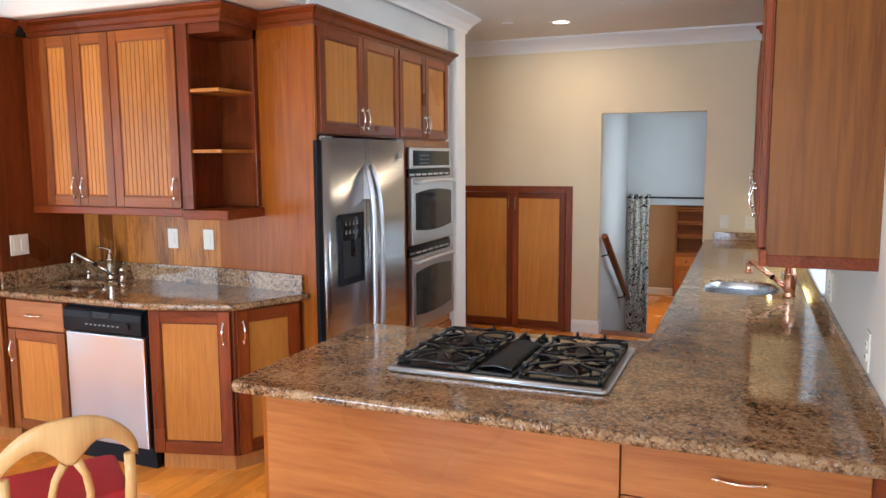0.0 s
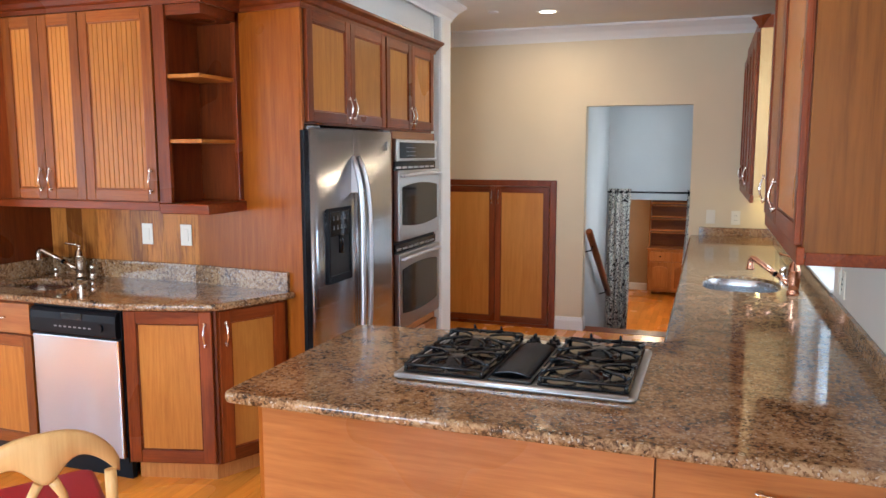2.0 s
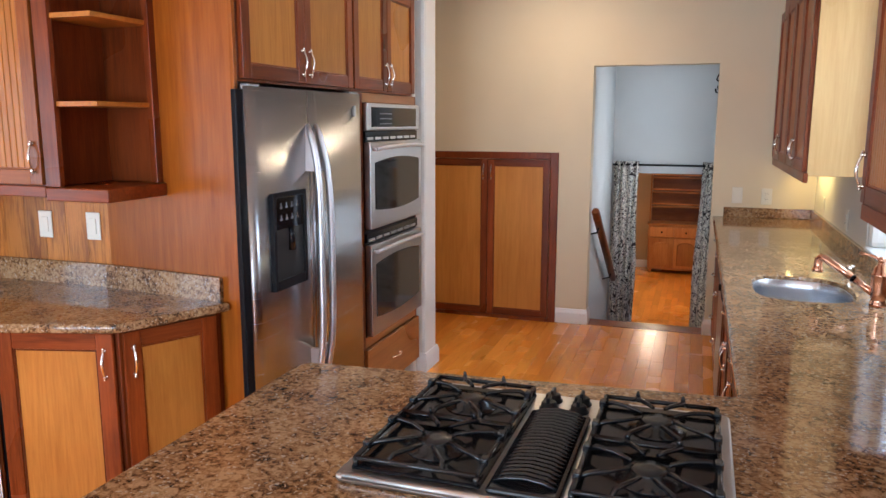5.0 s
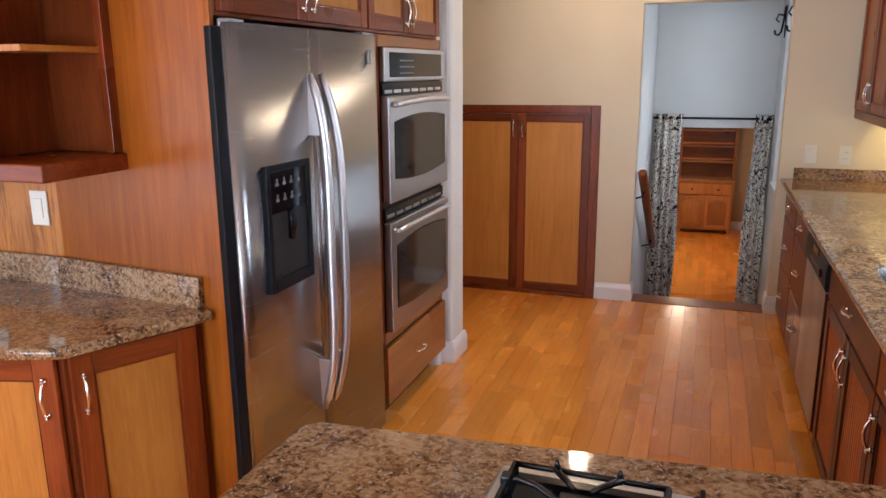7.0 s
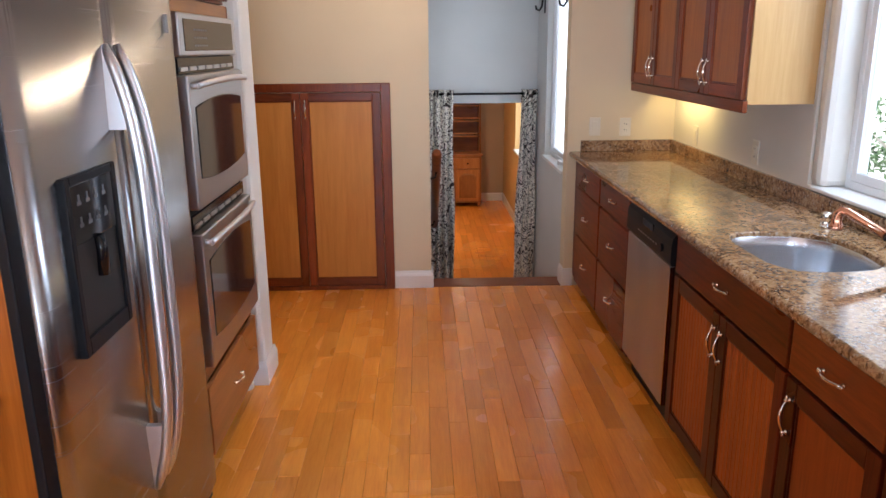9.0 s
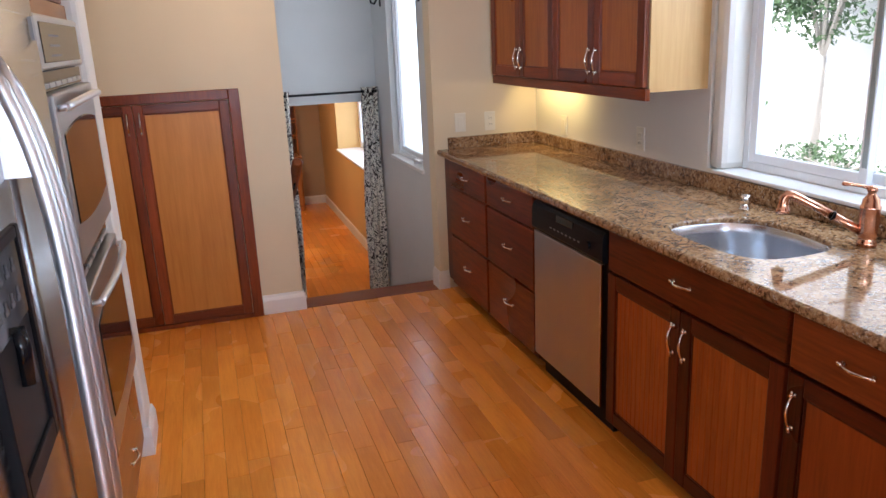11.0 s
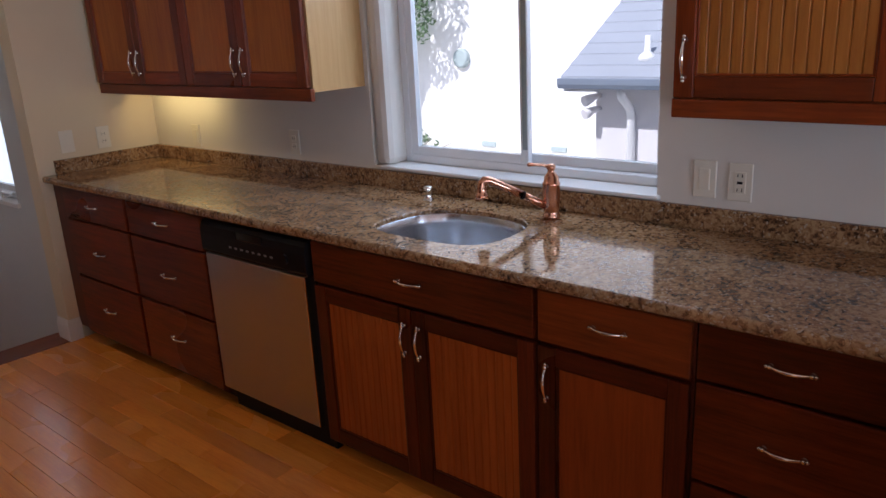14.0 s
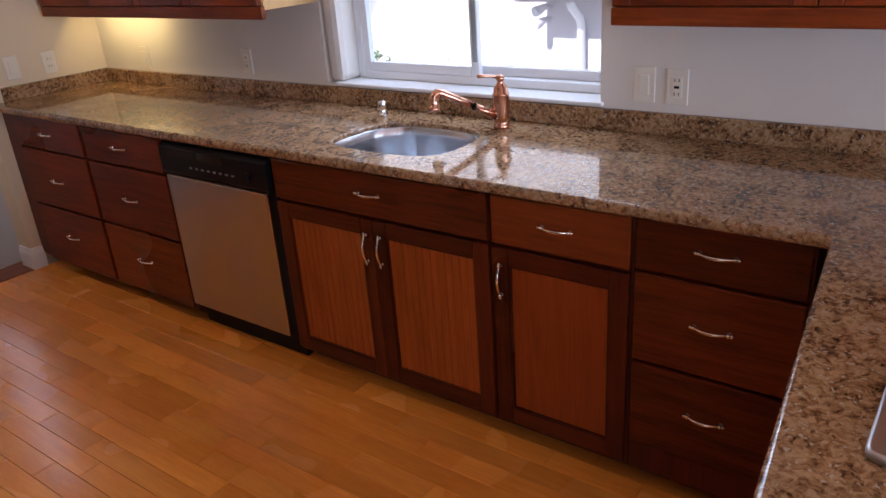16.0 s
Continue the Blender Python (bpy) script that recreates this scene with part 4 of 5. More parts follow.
part("moulding", bm, FRAME_X, e)


def fridge():
    y0, y1, top = 3.598, 4.628, 1.716
    e = thing("refrigerator", "side-by-side stainless steel refrigerator with an ice dispenser", "refrigerator", m=pose(-1.862, 0, 0, 0, 0, 90))
    boxes("cabinet_body", BLACK, e, [(y0, 0.012, 0.02, y1, 0.034, top - 0.012), (3.76, 0.0341, 0.02, y1, 0.72, top - 0.015)], 0.004, "black fridge cabinet sides")
    boxes("base_grille", BLACK, e, [(y0 + 0.01, 0.03, 0.02, y1 - 0.01, 0.056, 0.09)], 0.003)
    each("hinge_cover", GREY_PLASTIC, e, [(y0 + 0.06, -0.004, top - 0.013, y0 + 0.14, 0.033, top + 0.010), (y1 - 0.12, -0.004, top - 0.013, y1 - 0.02, 0.033, top + 0.010)], 0.005)
    mid = 4.087

    def leaf(name, a, b, label):
        bm = bmesh.new()
        xs = sorted(set([a, a + 0.003, a + 0.008, a + 0.015, a + 0.024, a + 0.032] + [a + (b - a) * k / 10 for k in range(1, 10)] + [b - 0.032, b - 0.024, b - 0.015, b - 0.008, b - 0.003, b]))
        pts = []
        for x in xs:
            edge = min(x - a, b - x)
            r = 0.032
            off = 0.0 if edge >= r else r - math.sqrt(max(0, r * r - (r - edge) ** 2))
            pts.append((x, -0.012 - 0.012 * (1 - (2 * ((x - y0) / (y1 - y0)) - 1) ** 2) + off))
        outline = pts + [(b, 0.011), (a, 0.011)]
        lo = [bm.verts.new((x, y, 0.095)) for x, y in outline]
        hi = [bm.verts.new((x, y, top)) for x, y in outline]
        for k in range(len(outline)):
            f = bm.faces.new((lo[k], lo[(k + 1) % len(lo)], hi[(k + 1) % len(hi)], hi[k]))
            f.smooth = k < len(pts) - 1
        bm.faces.new(lo[::-1]), bm.faces.new(hi)
        return part(name, bm, FRIDGE_STEEL, e, label)

    left = leaf("freezer_door", y0 + 0.046, mid - 0.003, "brushed stainless freezer door")
    right = leaf("fridge_door", mid + 0.003, y1, "brushed stainless refrigerator door")
    boxes("badge", GREY_PLASTIC, right, [(4.505, -0.026, 1.61, 4.527, -0.0185, 1.66)])
    # ice dispenser
    d0, d1, z0, z1 = 3.752, 4.012, 0.922, 1.312
    boxes("dispenser_frame", BLACK, left, [(d0, -0.034, z0, d0 + 0.022, -0.01, z1), (d1 - 0.022, -0.034, z0, d1, -0.01, z1), (d0 + 0.022, -0.034, z1 - 0.02, d1 - 0.022, -0.01, z1), (d0 + 0.022, -0.034, z0, d1 - 0.022, -0.01, z0 + 0.04)], 0.003, "black ice dispenser surround")
    boxes("control_face", GLOSS_BLACK, left, [(d0 + 0.022, -0.031, 1.165, d1 - 0.022, -0.012, z1 - 0.02)], 0.002)
    for i in range(4):
        for j in range(2):
            x, z = d0 + 0.05 + i * 0.042, 1.20 + j * 0.048
            boxes("button_mark", MARK_GREY, left, [(x, -0.0325, z, x + 0.018, -0.0305, z + 0.008), (x + 0.005, -0.0325, z + 0.0081, x + 0.013, -0.0305, z + 0.022)])
    # Flat face, no hollow: the niche's shade is put into its black.
    boxes("dispenser_niche", plain("niche_shade_black", (0.004, 0.004, 0.004), 0.5), left, [(d0 + 0.022, -0.027, z0 + 0.04, d1 - 0.022, -0.012, 1.165)])
    bm = bmesh.new()
    tube(bm, [(3.885, -0.028, 1.165), (3.885, -0.034, 1.135), (3.885, -0.030, 1.075)], [0.016, 0.014, 0.018], 12)
    part("ice_chute", bm, GLOSS_BLACK, left)
    # bowed handles
    for leafob, x in ((left, mid - 0.036), (right, mid + 0.036)):
        bm = bmesh.new()
        pts, rad = [], []
        for i in range(25):
            u = i / 24
            z = 0.42 + 1.155 * u
            pts.append((x - (0.020 if x < mid else -0.006) * (4 * u * (1 - u)), -0.026 - 0.062 * (1 - (2 * u - 1) ** 4), z))
            rad.append(0.015 if 0 < i < 24 else 0.010)
        tube(bm, pts, rad, 12)
        part("handle", bm, BRIGHT, leafob, "long bowed steel handle")
        # flat tapered webs that carry the bar
        for ids in (range(0, 5), range(20, 25)):
            bm = bmesh.new()
            bar = [pts[i] for i in ids]
            root = [(p[0], -0.018, p[2]) for p in bar]
            for s in (-0.010, 0.010):
                vs = [bm.verts.new((p[0] + s, p[1], p[2])) for p in bar + root[::-1]]
                bm.faces.new(vs if s > 0 else vs[::-1])
            vs = list(bm.verts)
            n = len(vs) // 2
            for k in range(n):
                bm.faces.new((vs[k], vs[(k + 1) % n], vs[n + (k + 1) % n], vs[n + k]))
            bmesh.ops.recalc_face_normals(bm, faces=bm.faces)
            part("handle_web", bm, BRIGHT, leafob, "flat pale steel web of the handle")


BRIGHT = metal("pale_steel", (0.70, 0.71, 0.73), 0.42)
fridge()


def oven_tower():
    y0, y1 = 4.738, 5.488
    t = thing("oven_cabinet", "tall mahogany cabinet round the double ovens with a bottom drawer", "cabinet", m=FACE)
    boxes("body", FRAME_Z, t, [(y0 - 0.10, 0.03, 0.10, y1 + 0.012, 0.70, 1.730)], 0.002)
    each("face_frame", FRAME_Z, t, [(y0 - 0.10, 0.0, 0.10, y0 + 0.004, 0.029, 1.730), (y1 - 0.004, 0.0, 0.10, y1 + 0.012, 0.029, 1.730)], 0.002)
    each("face_rail", VENEER_X, t, [(y0 + 0.004, 0.0, 1.682, y1 - 0.004, 0.029, 1.730), (y0 + 0.004, 0.0, 0.395, y1 - 0.004, 0.029, 0.452)], 0.002)
    drawer(t, y0 - 0.02, y1 + 0.008, 0.12, 0.393, mat=VENEER_X, wide=0.10)
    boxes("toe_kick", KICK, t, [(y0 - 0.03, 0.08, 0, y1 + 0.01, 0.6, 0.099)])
    e = thing("double_oven", "stainless steel double wall oven with dark glass windows", "oven", m=FACE)
    boxes("oven_box", BLACK, e, [(y0 + 0.006, -0.002, 0.452, y1 - 0.006, 0.028, 1.680)])
    cp = boxes("control_panel", STEEL_H, e, [(y0 + 0.004, -0.028, 1.540, y1 - 0.004, -0.003, 1.680)], 0.006)
    boxes("display", OVEN_GLASS, cp, [(y0 + 0.05, -0.0305, 1.558, y1 - 0.06, -0.027, 1.66)], 0.002, "dark oven display")
    bm = bmesh.new()
    for i in range(6):
        for j in range(3):
            box(bm, y0 + 0.16 + i * 0.028, -0.0315, 1.572 + j * 0.026, y0 + 0.172 + i * 0.028, -0.0304, 1.578 + j * 0.026)
    part("display_marks", bm, GREY_PLASTIC, cp, "small pale marks on the display")
    for z0, z1, vz in ((1.035, 1.482, 1.515), (0.460, 0.952, 0.990)):
        boxes("vent", GLOSS_BLACK, e, [(y0 + 0.006, -0.014, vz - 0.03, y1 - 0.006, -0.003, vz + 0.02)])
        each("vent_bar", STEEL_H, e, [(y0 + 0.02 + i * (y1 - y0 - 0.04) / 7, -0.020, vz - 0.022, y0 + 0.095 + i * (y1 - y0 - 0.04) / 7, -0.013, vz - 0.008) for i in range(7)], 0.002)
        d = boxes("oven_door", STEEL_H, e, [(y0 + 0.004, -0.042, z0, y1 - 0.004, -0.004, z1)], 0.006, "brushed stainless oven door")
        a, b, c, dd = y0 + 0.055, y1 - 0.055, z0 + 0.10, z1 - 0.105
        ol = []
        for i in range(9):
            u = i / 8
            ol.append((a + (b - a) * u, c - 0.022 * 4 * u * (1 - u)))
        for i in range(9):
            u = i / 8
            ol.append((b - (b - a) * u, dd + 0.022 * 4 * u * (1 - u)))
        bm = bmesh.new()
        lo = [bm.verts.new((x, -0.0415, z)) for x, z in ol]
        hi = [bm.verts.new((x, -0.0455, z)) for x, z in offset_xz(ol, 0.004)]
        for k in range(len(lo)):
            bm.faces.new((lo[k], lo[(k + 1) % len(lo)], hi[(k + 1) % len(hi)], hi[k]))
        bm.faces.new(hi)
        part("oven_window", bm, OVEN_GLASS, d, "dark bowed oven window")
        bm = bmesh.new()
        tube(bm, [(y0 + 0.03 + (y1 - y0 - 0.06) * i / 12, -0.062 - 0.022 * (4 * (i / 12) * (1 - i / 12)), z1 - 0.035 + 0.012 * (4 * (i / 12) * (1 - i / 12))) for i in range(13)], 0.011, 10)
        for x in (y0 + 0.035, y1 - 0.035):
            tube(bm, [(x, -0.040, z1 - 0.035), (x, -0.064, z1 - 0.035)], 0.010, 8)
        part("handle", bm, BRIGHT, d, "bowed steel oven handle")


def offset_xz(ol, d):
    return [(p.x, p.y) for p in offset_loop([Vector(p) for p in ol], d)]


oven_tower()

# ---- half-height cabinet in the north wall ----
c = thing("half_cabinet", "half-height mahogany cupboard with two plain honey doors", "cabinet", m=pose(0, NORTH, 0))
boxes("frame", FRAME_Z, c, [(-2.442, -0.024, 0.0, -2.382, -0.001, 1.349), (-1.359, -0.024, 0.0, -1.300, -0.001, 1.349), (-2.382, -0.024, 1.295, -1.359, -0.001, 1.349), (-2.382, -0.024, 0.0, -1.359, -0.001, 0.028)], 0.004)
door(c, -2.380, -1.864, 0.03, 1.293, y=-0.004, hand="r", stile=0.05, pull_z=1.19, panel=BIRCH_Z)
door(c, -1.864, -1.361, 0.03, 1.293, y=-0.004, hand="l", stile=0.05, pull_z=1.19, panel=BIRCH_Z)

# ---- left run, facing -y ----
LC = 0.900
LEFT_Y = 3.165
left_counter = thing("bar_counter", "polished brown granite counter with an angled end", "countertop")
bm = bmesh.new()
lsink_hole = rounded([Vector(p) for p in [(-3.50, 3.27), (-3.20, 3.24), (-3.15, 3.29), (-3.15, 3.49), (-3.20, 3.54), (-3.50, 3.54), (-3.55, 3.49), (-3.55, 3.32)]], 0.03, 3)
slab(bm, rounded([(PANTRY_X + 0.002, 3.105), (-2.56, 3.095), (-2.140, 3.235), (-1.960, 3.628), (-1.978, 3.645), (-2.61, 3.723), (PANTRY_X + 0.002, 3.725)], [0, 0.03, 0.03, 0.008, 0, 0, 0]), LC - THICK, LC, 0.011, lsink_hole)
part("slab", bm, GRANITE, left_counter)
bm = bmesh.new()
prism(bm, [(PANTRY_X + 0.024, 3.703), (-2.61, 3.701), (-2.000, 3.625), (-2.000, 3.647), (-2.61, 3.723), (PANTRY_X + 0.024, 3.725)], LC, LC + 0.095)
part("backsplash", bm, GRANITE, left_counter)
boxes("backsplash", GRANITE, left_counter, [(PANTRY_X + 0.0005, 3.14, LC, PANTRY_X + 0.022, 3.724, LC + 0.095)], 0.003)
lsink = thing("bar_sink", "small stainless steel bar sink", "sink")
bm = bmesh.new()
rings = []
for grow, z in ((0.012, LC - THICK - 0.001), (-0.004, LC - THICK - 0.001), (-0.006, LC - 0.13), (-0.03, LC - 0.16)):
    rings.append([bm.verts.new((p.x, p.y, z)) for p in offset_loop(lsink_hole, -grow)])
for a, b in zip(rings, rings[1:]):
    for k in range(len(a)):
        bm.faces.new((a[k], a[(k + 1) % len(a)], b[(k + 1) % len(b)], b[k])).smooth = True
bm.faces.new(rings[-1])
part("bowl", bm, SINK_STEEL, lsink)
faucet(pose(-3.33, 3.63, LC, 0, 0, 195), BRONZE, "brushed nickel pull-out faucet at the bar sink")
for x, h in ((-3.50, 0.045), (-3.235, 0.075)):
    e = thing("soap_dispenser", "small nickel dispenser cap beside the bar faucet", "soap dispenser", m=pose(x, 3.62, LC))
    bm = bmesh.new()
    turned(bm, (0, 0, 0), [(0.020, 0), (0.020, 0.005), (0.014, 0.009), (0.013, h * 0.6), (0.016, h * 0.62), (0.016, h), (0.008, h + 0.004)], 16)
    part("cap", bm, CHROME, e)

c = thing("base_cabinet", "mahogany base cabinet with a drawer beside the bar dishwasher", "cabinet", m=pose(0, LEFT_Y, 0))
carcass(c, PANTRY_X + 0.004, -3.178, 0.10, 0.70, 0.50, kick=0.10)
boxes("front_rail", FRAME_X, c, [(PANTRY_X + 0.004, 0.001, 0.70, -3.178, 0.03, 0.862)])
drawer(c, PANTRY_X + 0.02, -3.183, 0.690, 0.850, mat=VENEER_X)
door(c, PANTRY_X + 0.02, -3.183, 0.11, 0.685, hand="l", pull_z=0.56, frame=CHERRY_Z, rail=CHERRY_X)
dishwasher(pose(-3.176, LEFT_Y, -0.008), 0.548, "stainless steel dishwasher with a black strip under the bar counter", DOOR_STEEL)
# angled end cabinet with two doors
corner = [Vector((-2.622, 3.165)), Vector((-2.190, 3.285)), Vector((-2.02, 3.625))]
c = thing("corner_cabinet", "angled mahogany end cabinet with two honey-panelled doors", "cabinet")
bm = bmesh.new()
prism(bm, [(-2.622, 3.168), (-2.188, 3.288), (-2.018, 3.627), (-2.018, 3.645), (-2.622, 3.72)], 0.10, 0.865)
part("body", bm, FRAME_Z, c)
bm = bmesh.new()
prism(bm, [(-2.620, 3.23), (-2.24, 3.33), (-2.09, 3.63), (-2.09, 3.65), (-2.620, 3.72)], 0.0, 0.0995)
part("toe_kick", bm, PINE, c, "pale wooden toe kick")
for p, q, hand in ((corner[0], corner[1], "r"), (corner[1], corner[2], "l")):
    d = q - p
    holder = door(c, 0.01, d.length - 0.01, 0.11, 0.855, y=-0.001, hand=hand, pull_z=0.745, stile=0.06)
    holder.matrix_local = pose(p.x, p.y, 0, 0, 0, math.degrees(math.atan2(d.y, d.x)))

# striped back panel behind the bar counter
back_panel = thing("bar_back_panel", "striped veneer panel behind the bar counter", "wall panel")
n = 9
w = (-2.602 - PANTRY_X - 0.002) / n
each("veneer_strip", STRIPED, back_panel, [(PANTRY_X + 0.002 + i * w + 0.0004, BACK_Y - 0.012, 0.87, PANTRY_X + 0.002 + (i + 1) * w - 0.0004, BACK_Y + 0.018, 2.34) for i in range(n)], 0.001)

# tall pantry cabinet
c = thing("pantry_cabinet", "tall mahogany pantry cabinet with honey doors", "cabinet")
boxes("body", FRAME_Z, c, [(-4.375, 3.15, 0.10, PANTRY_X, 3.80, 2.295)], 0.002)
boxes("toe_kick", PINE, c, [(-4.37, 3.21, 0.0, PANTRY_X - 0.01, 3.7, 0.0995)])
for a, b, h in ((-4.37, -4.005, "r"), (-4.005, -3.635, "l")):
    door(c, a, b, 0.11, 1.40, y=3.149, hand="l" if h == "r" else "r", pull_z=0.96, frame=CHERRY_Z, rail=CHERRY_X)
    door(c, a, b, 1.41, 2.285, y=3.149, hand=h, pull_z=1.50, frame=CHERRY_Z, rail=CHERRY_X)
bm = bmesh.new()
crown(bm, (-4.36, 3.15), (PANTRY_X, 3.15), 2.285, 0.05, 0.085, 0, 1)
crown(bm, (PANTRY_X, 3.15), (PANTRY_X, 3.33), 2.285, 0.05, 0.085, 1, 0)
part("cornice", bm, FRAME_X, c)

# left wall cabinets and open corner shelves
LU_Y, LU_Z0, LU_Z1 = 3.38, 1.311, 2.285
c = thing("wall_cabinet", "three-door mahogany wall cabinet with grooved honey panels", "cabinet", "wall cabinets above the bar", m=pose(0, LU_Y, 0))
boxes("body", FRAME_Z, c, [(PANTRY_X + 0.003, 0.001, LU_Z0 + 0.03, -2.545, 0.340, LU_Z1)], 0.002)
for a, b, h in ((-3.488, -3.243, "r"), (-3.243, -2.988, "l"), (-2.986, -2.548, "r")):
    door(c, a, b, LU_Z0 + 0.045, LU_Z1 - 0.005, hand=h, bead=True, frame=CHERRY_Z, rail=CHERRY_X)
boxes("light_rail", FRAME_X, c, [(-3.615, -0.014, LU_Z0, -2.545, 0.010, LU_Z0 + 0.042)], 0.004)
s = thing("corner_shelf", "open mahogany end shelves with two thin boards", "shelf", m=pose(0, LU_Y, 0))
boxes("back", FRAME_Z, s, [(-2.542, 0.30, LU_Z0 + 0.04, -2.295, 0.322, LU_Z1)], 0.001)
boxes("side", FRAME_Z, s, [(-2.542, -0.012, LU_Z0 + 0.04, -2.475, 0.012, LU_Z1), (-2.542, 0.013, LU_Z0 + 0.04, -2.523, 0.299, LU_Z1)], 0.002)
boxes("corner_post", FRAME_Z, s, [(-2.305, 0.27, LU_Z0 + 0.04, -2.278, 0.322, LU_Z1)], 0.002)
for z in (1.640, 1.946):
    boxes("shelf_board", PANEL_Z, s, [(-2.522, 0.0, z, -2.295, 0.299, z + 0.018)], 0.002, "thin pale-edged shelf board")
boxes("bottom_board", FRAME_X, s, [(-2.544, -0.014, LU_Z0 - 0.012, -2.262, 0.322, LU_Z0 + 0.038)], 0.005)
boxes("top_board", FRAME_X, s, [(-2.542, 0.0, LU_Z1 - 0.05, -2.278, 0.299, LU_Z1)], 0.002)
e = thing("cornice", "dark mahogany cornice above the bar cabinets", "cornice")
bm = bmesh.new()
crown(bm, (PANTRY_X + 0.05, LU_Y), (-2.275, LU_Y), 2.285, 0.06, 0.085, 0, 1)
crown(bm, (-2.275, LU_Y), (-2.275, 3.686), 2.285, 0.06, 0.085, 1, -1)
part("moulding", bm, FRAME_X, e)


# ---- switches and outlets; own space faces -y ----
def plate(m, kind, label, wide=0.072, high=0.116):
    e = thing("wall_switch" if kind == "switch" else "wall_outlet", label, "light switch" if kind == "switch" else "outlet", "switch and outlet plates", m)
    p = boxes("cover_plate", IVORY, e, [(-wide / 2, -0.006, -high / 2, wide / 2, 0, high / 2)], 0.003)
    n = max(1, round(wide / 0.072)) if wide > 0.1 else 1
    for i in range(n):
        cx = (i - (n - 1) / 2) * 0.046
        if kind == "switch":
            boxes("rocker", IVORY, p, [(cx - 0.017, -0.0095, -0.033, cx + 0.017, -0.0055, 0.033)], 0.002)
        elif kind == "gfci":
            boxes("socket_face", IVORY, p, [(cx - 0.017, -0.0085, -0.033, cx + 0.017, -0.0055, 0.033)], 0.002)
            each("slot", BLACK, p, [(cx - 0.008, -0.0092, s * 0.022 - 0.005, cx - 0.0055, -0.008, s * 0.022 + 0.005) for s in (-1, 1)] + [(cx + 0.0055, -0.0092, s * 0.022 - 0.005, cx + 0.008, -0.008, s * 0.022 + 0.005) for s in (-1, 1)] + [(cx - 0.008, -0.0095, -0.004, cx + 0.008, -0.008, 0.004)])
        else:
            boxes("socket_face", IVORY, p, [(cx - 0.014, -0.0085, 0.006, cx + 0.014, -0.0055, 0.032), (cx - 0.014, -0.0085, -0.032, cx + 0.014, -0.0055, -0.006)], 0.003)
            each("slot", BLACK, p, [(cx - 0.008, -0.0092, s * 0.019 - 0.004, cx - 0.0055, -0.008, s * 0.019 + 0.004) for s in (-1, 1)] + [(cx + 0.0055, -0.0092, s * 0.019 - 0.004, cx + 0.008, -0.008, s * 0.019 + 0.004) for s in (-1, 1)])


plate(pose(0.002, NORTH - 0.0005, 1.062), "switch", "ivory rocker switch on the wall by the doorway")
plate(pose(0.198, NORTH - 0.0005, 1.058), "outlet", "ivory outlet above the granite backsplash")
plate(pose(EAST - 0.0005, 6.65, 1.044, 0, 0, -90), "switch", "ivory switch below the wall cabinet")
plate(pose(EAST - 0.0005, 5.83, 1.056, 0, 0, -90), "outlet", "ivory outlet beside the window")
plate(pose(EAST - 0.0005, 3.88, 1.062, 0, 0, -90), "switch", "white rocker switch beside the sink window")
plate(pose(EAST - 0.0005, 3.772, 1.060, 0, 0, -90), "gfci", "white safety outlet beside the sink window")
plate(pose(EAST - 0.0005, 2.70, 1.045, 0, 0, -90), "outlet", "ivory outlet above the peninsula backsplash")
plate(pose(-2.937, BACK_Y - 0.0125, 1.150), "switch", "white rocker switch on the striped panel")
plate(pose(-2.68, BACK_Y - 0.0125, 1.152), "switch", "white rocker switch on the striped panel")
plate(pose(PANTRY_X + 0.0005, 3.27, 1.135, 0, 0, 90), "switch", "double ivory switch on the pantry side", 0.116)


# ---- lower room and stairwell things ----
e = thing("curtain_rod", "thin black curtain rod across the lower opening", "curtain rod")
bm = bmesh.new()
tube(bm, [(-1.078, 8.86, 1.165), (-0.09, 8.86, 1.165)], 0.010, 10)
part("rod", bm, IRON, e)
bm = bmesh.new()
for x in (-1.070, -0.097):
    tube(bm, [(x, 8.86, 1.165), (x, 8.939, 1.165)], 0.008, 8)
part("brackets", bm, IRON, e)


def fabric():
    m, t, b = material("floral_curtain_fabric")
    mp = mapped(t, (1, 1, 1), False)
    n = node(t, "ShaderNodeTexNoise", [(mp.outputs[0], "Vector")], Scale=9.0, Detail=1.5, Distortion=3.0)
    pale, dark = (0.92, 0.86, 0.75), (0.035, 0.020, 0.016)
    ramp = node(t, "ShaderNodeValToRGB", [(n.outputs[0], 0)], ramp=[(0.37, dark), (0.40, pale), (0.478, pale), (0.49, dark), (0.51, (0.09, 0.06, 0.055)), (0.522, pale), (0.59, pale), (0.62, (0.14, 0.085, 0.075)), (0.66, dark)])
    t.links.new(ramp.outputs[0], b.inputs["Base Color"])
    b.inputs["Roughness"].default_value = 0.85
    return m


FABRIC = fabric()


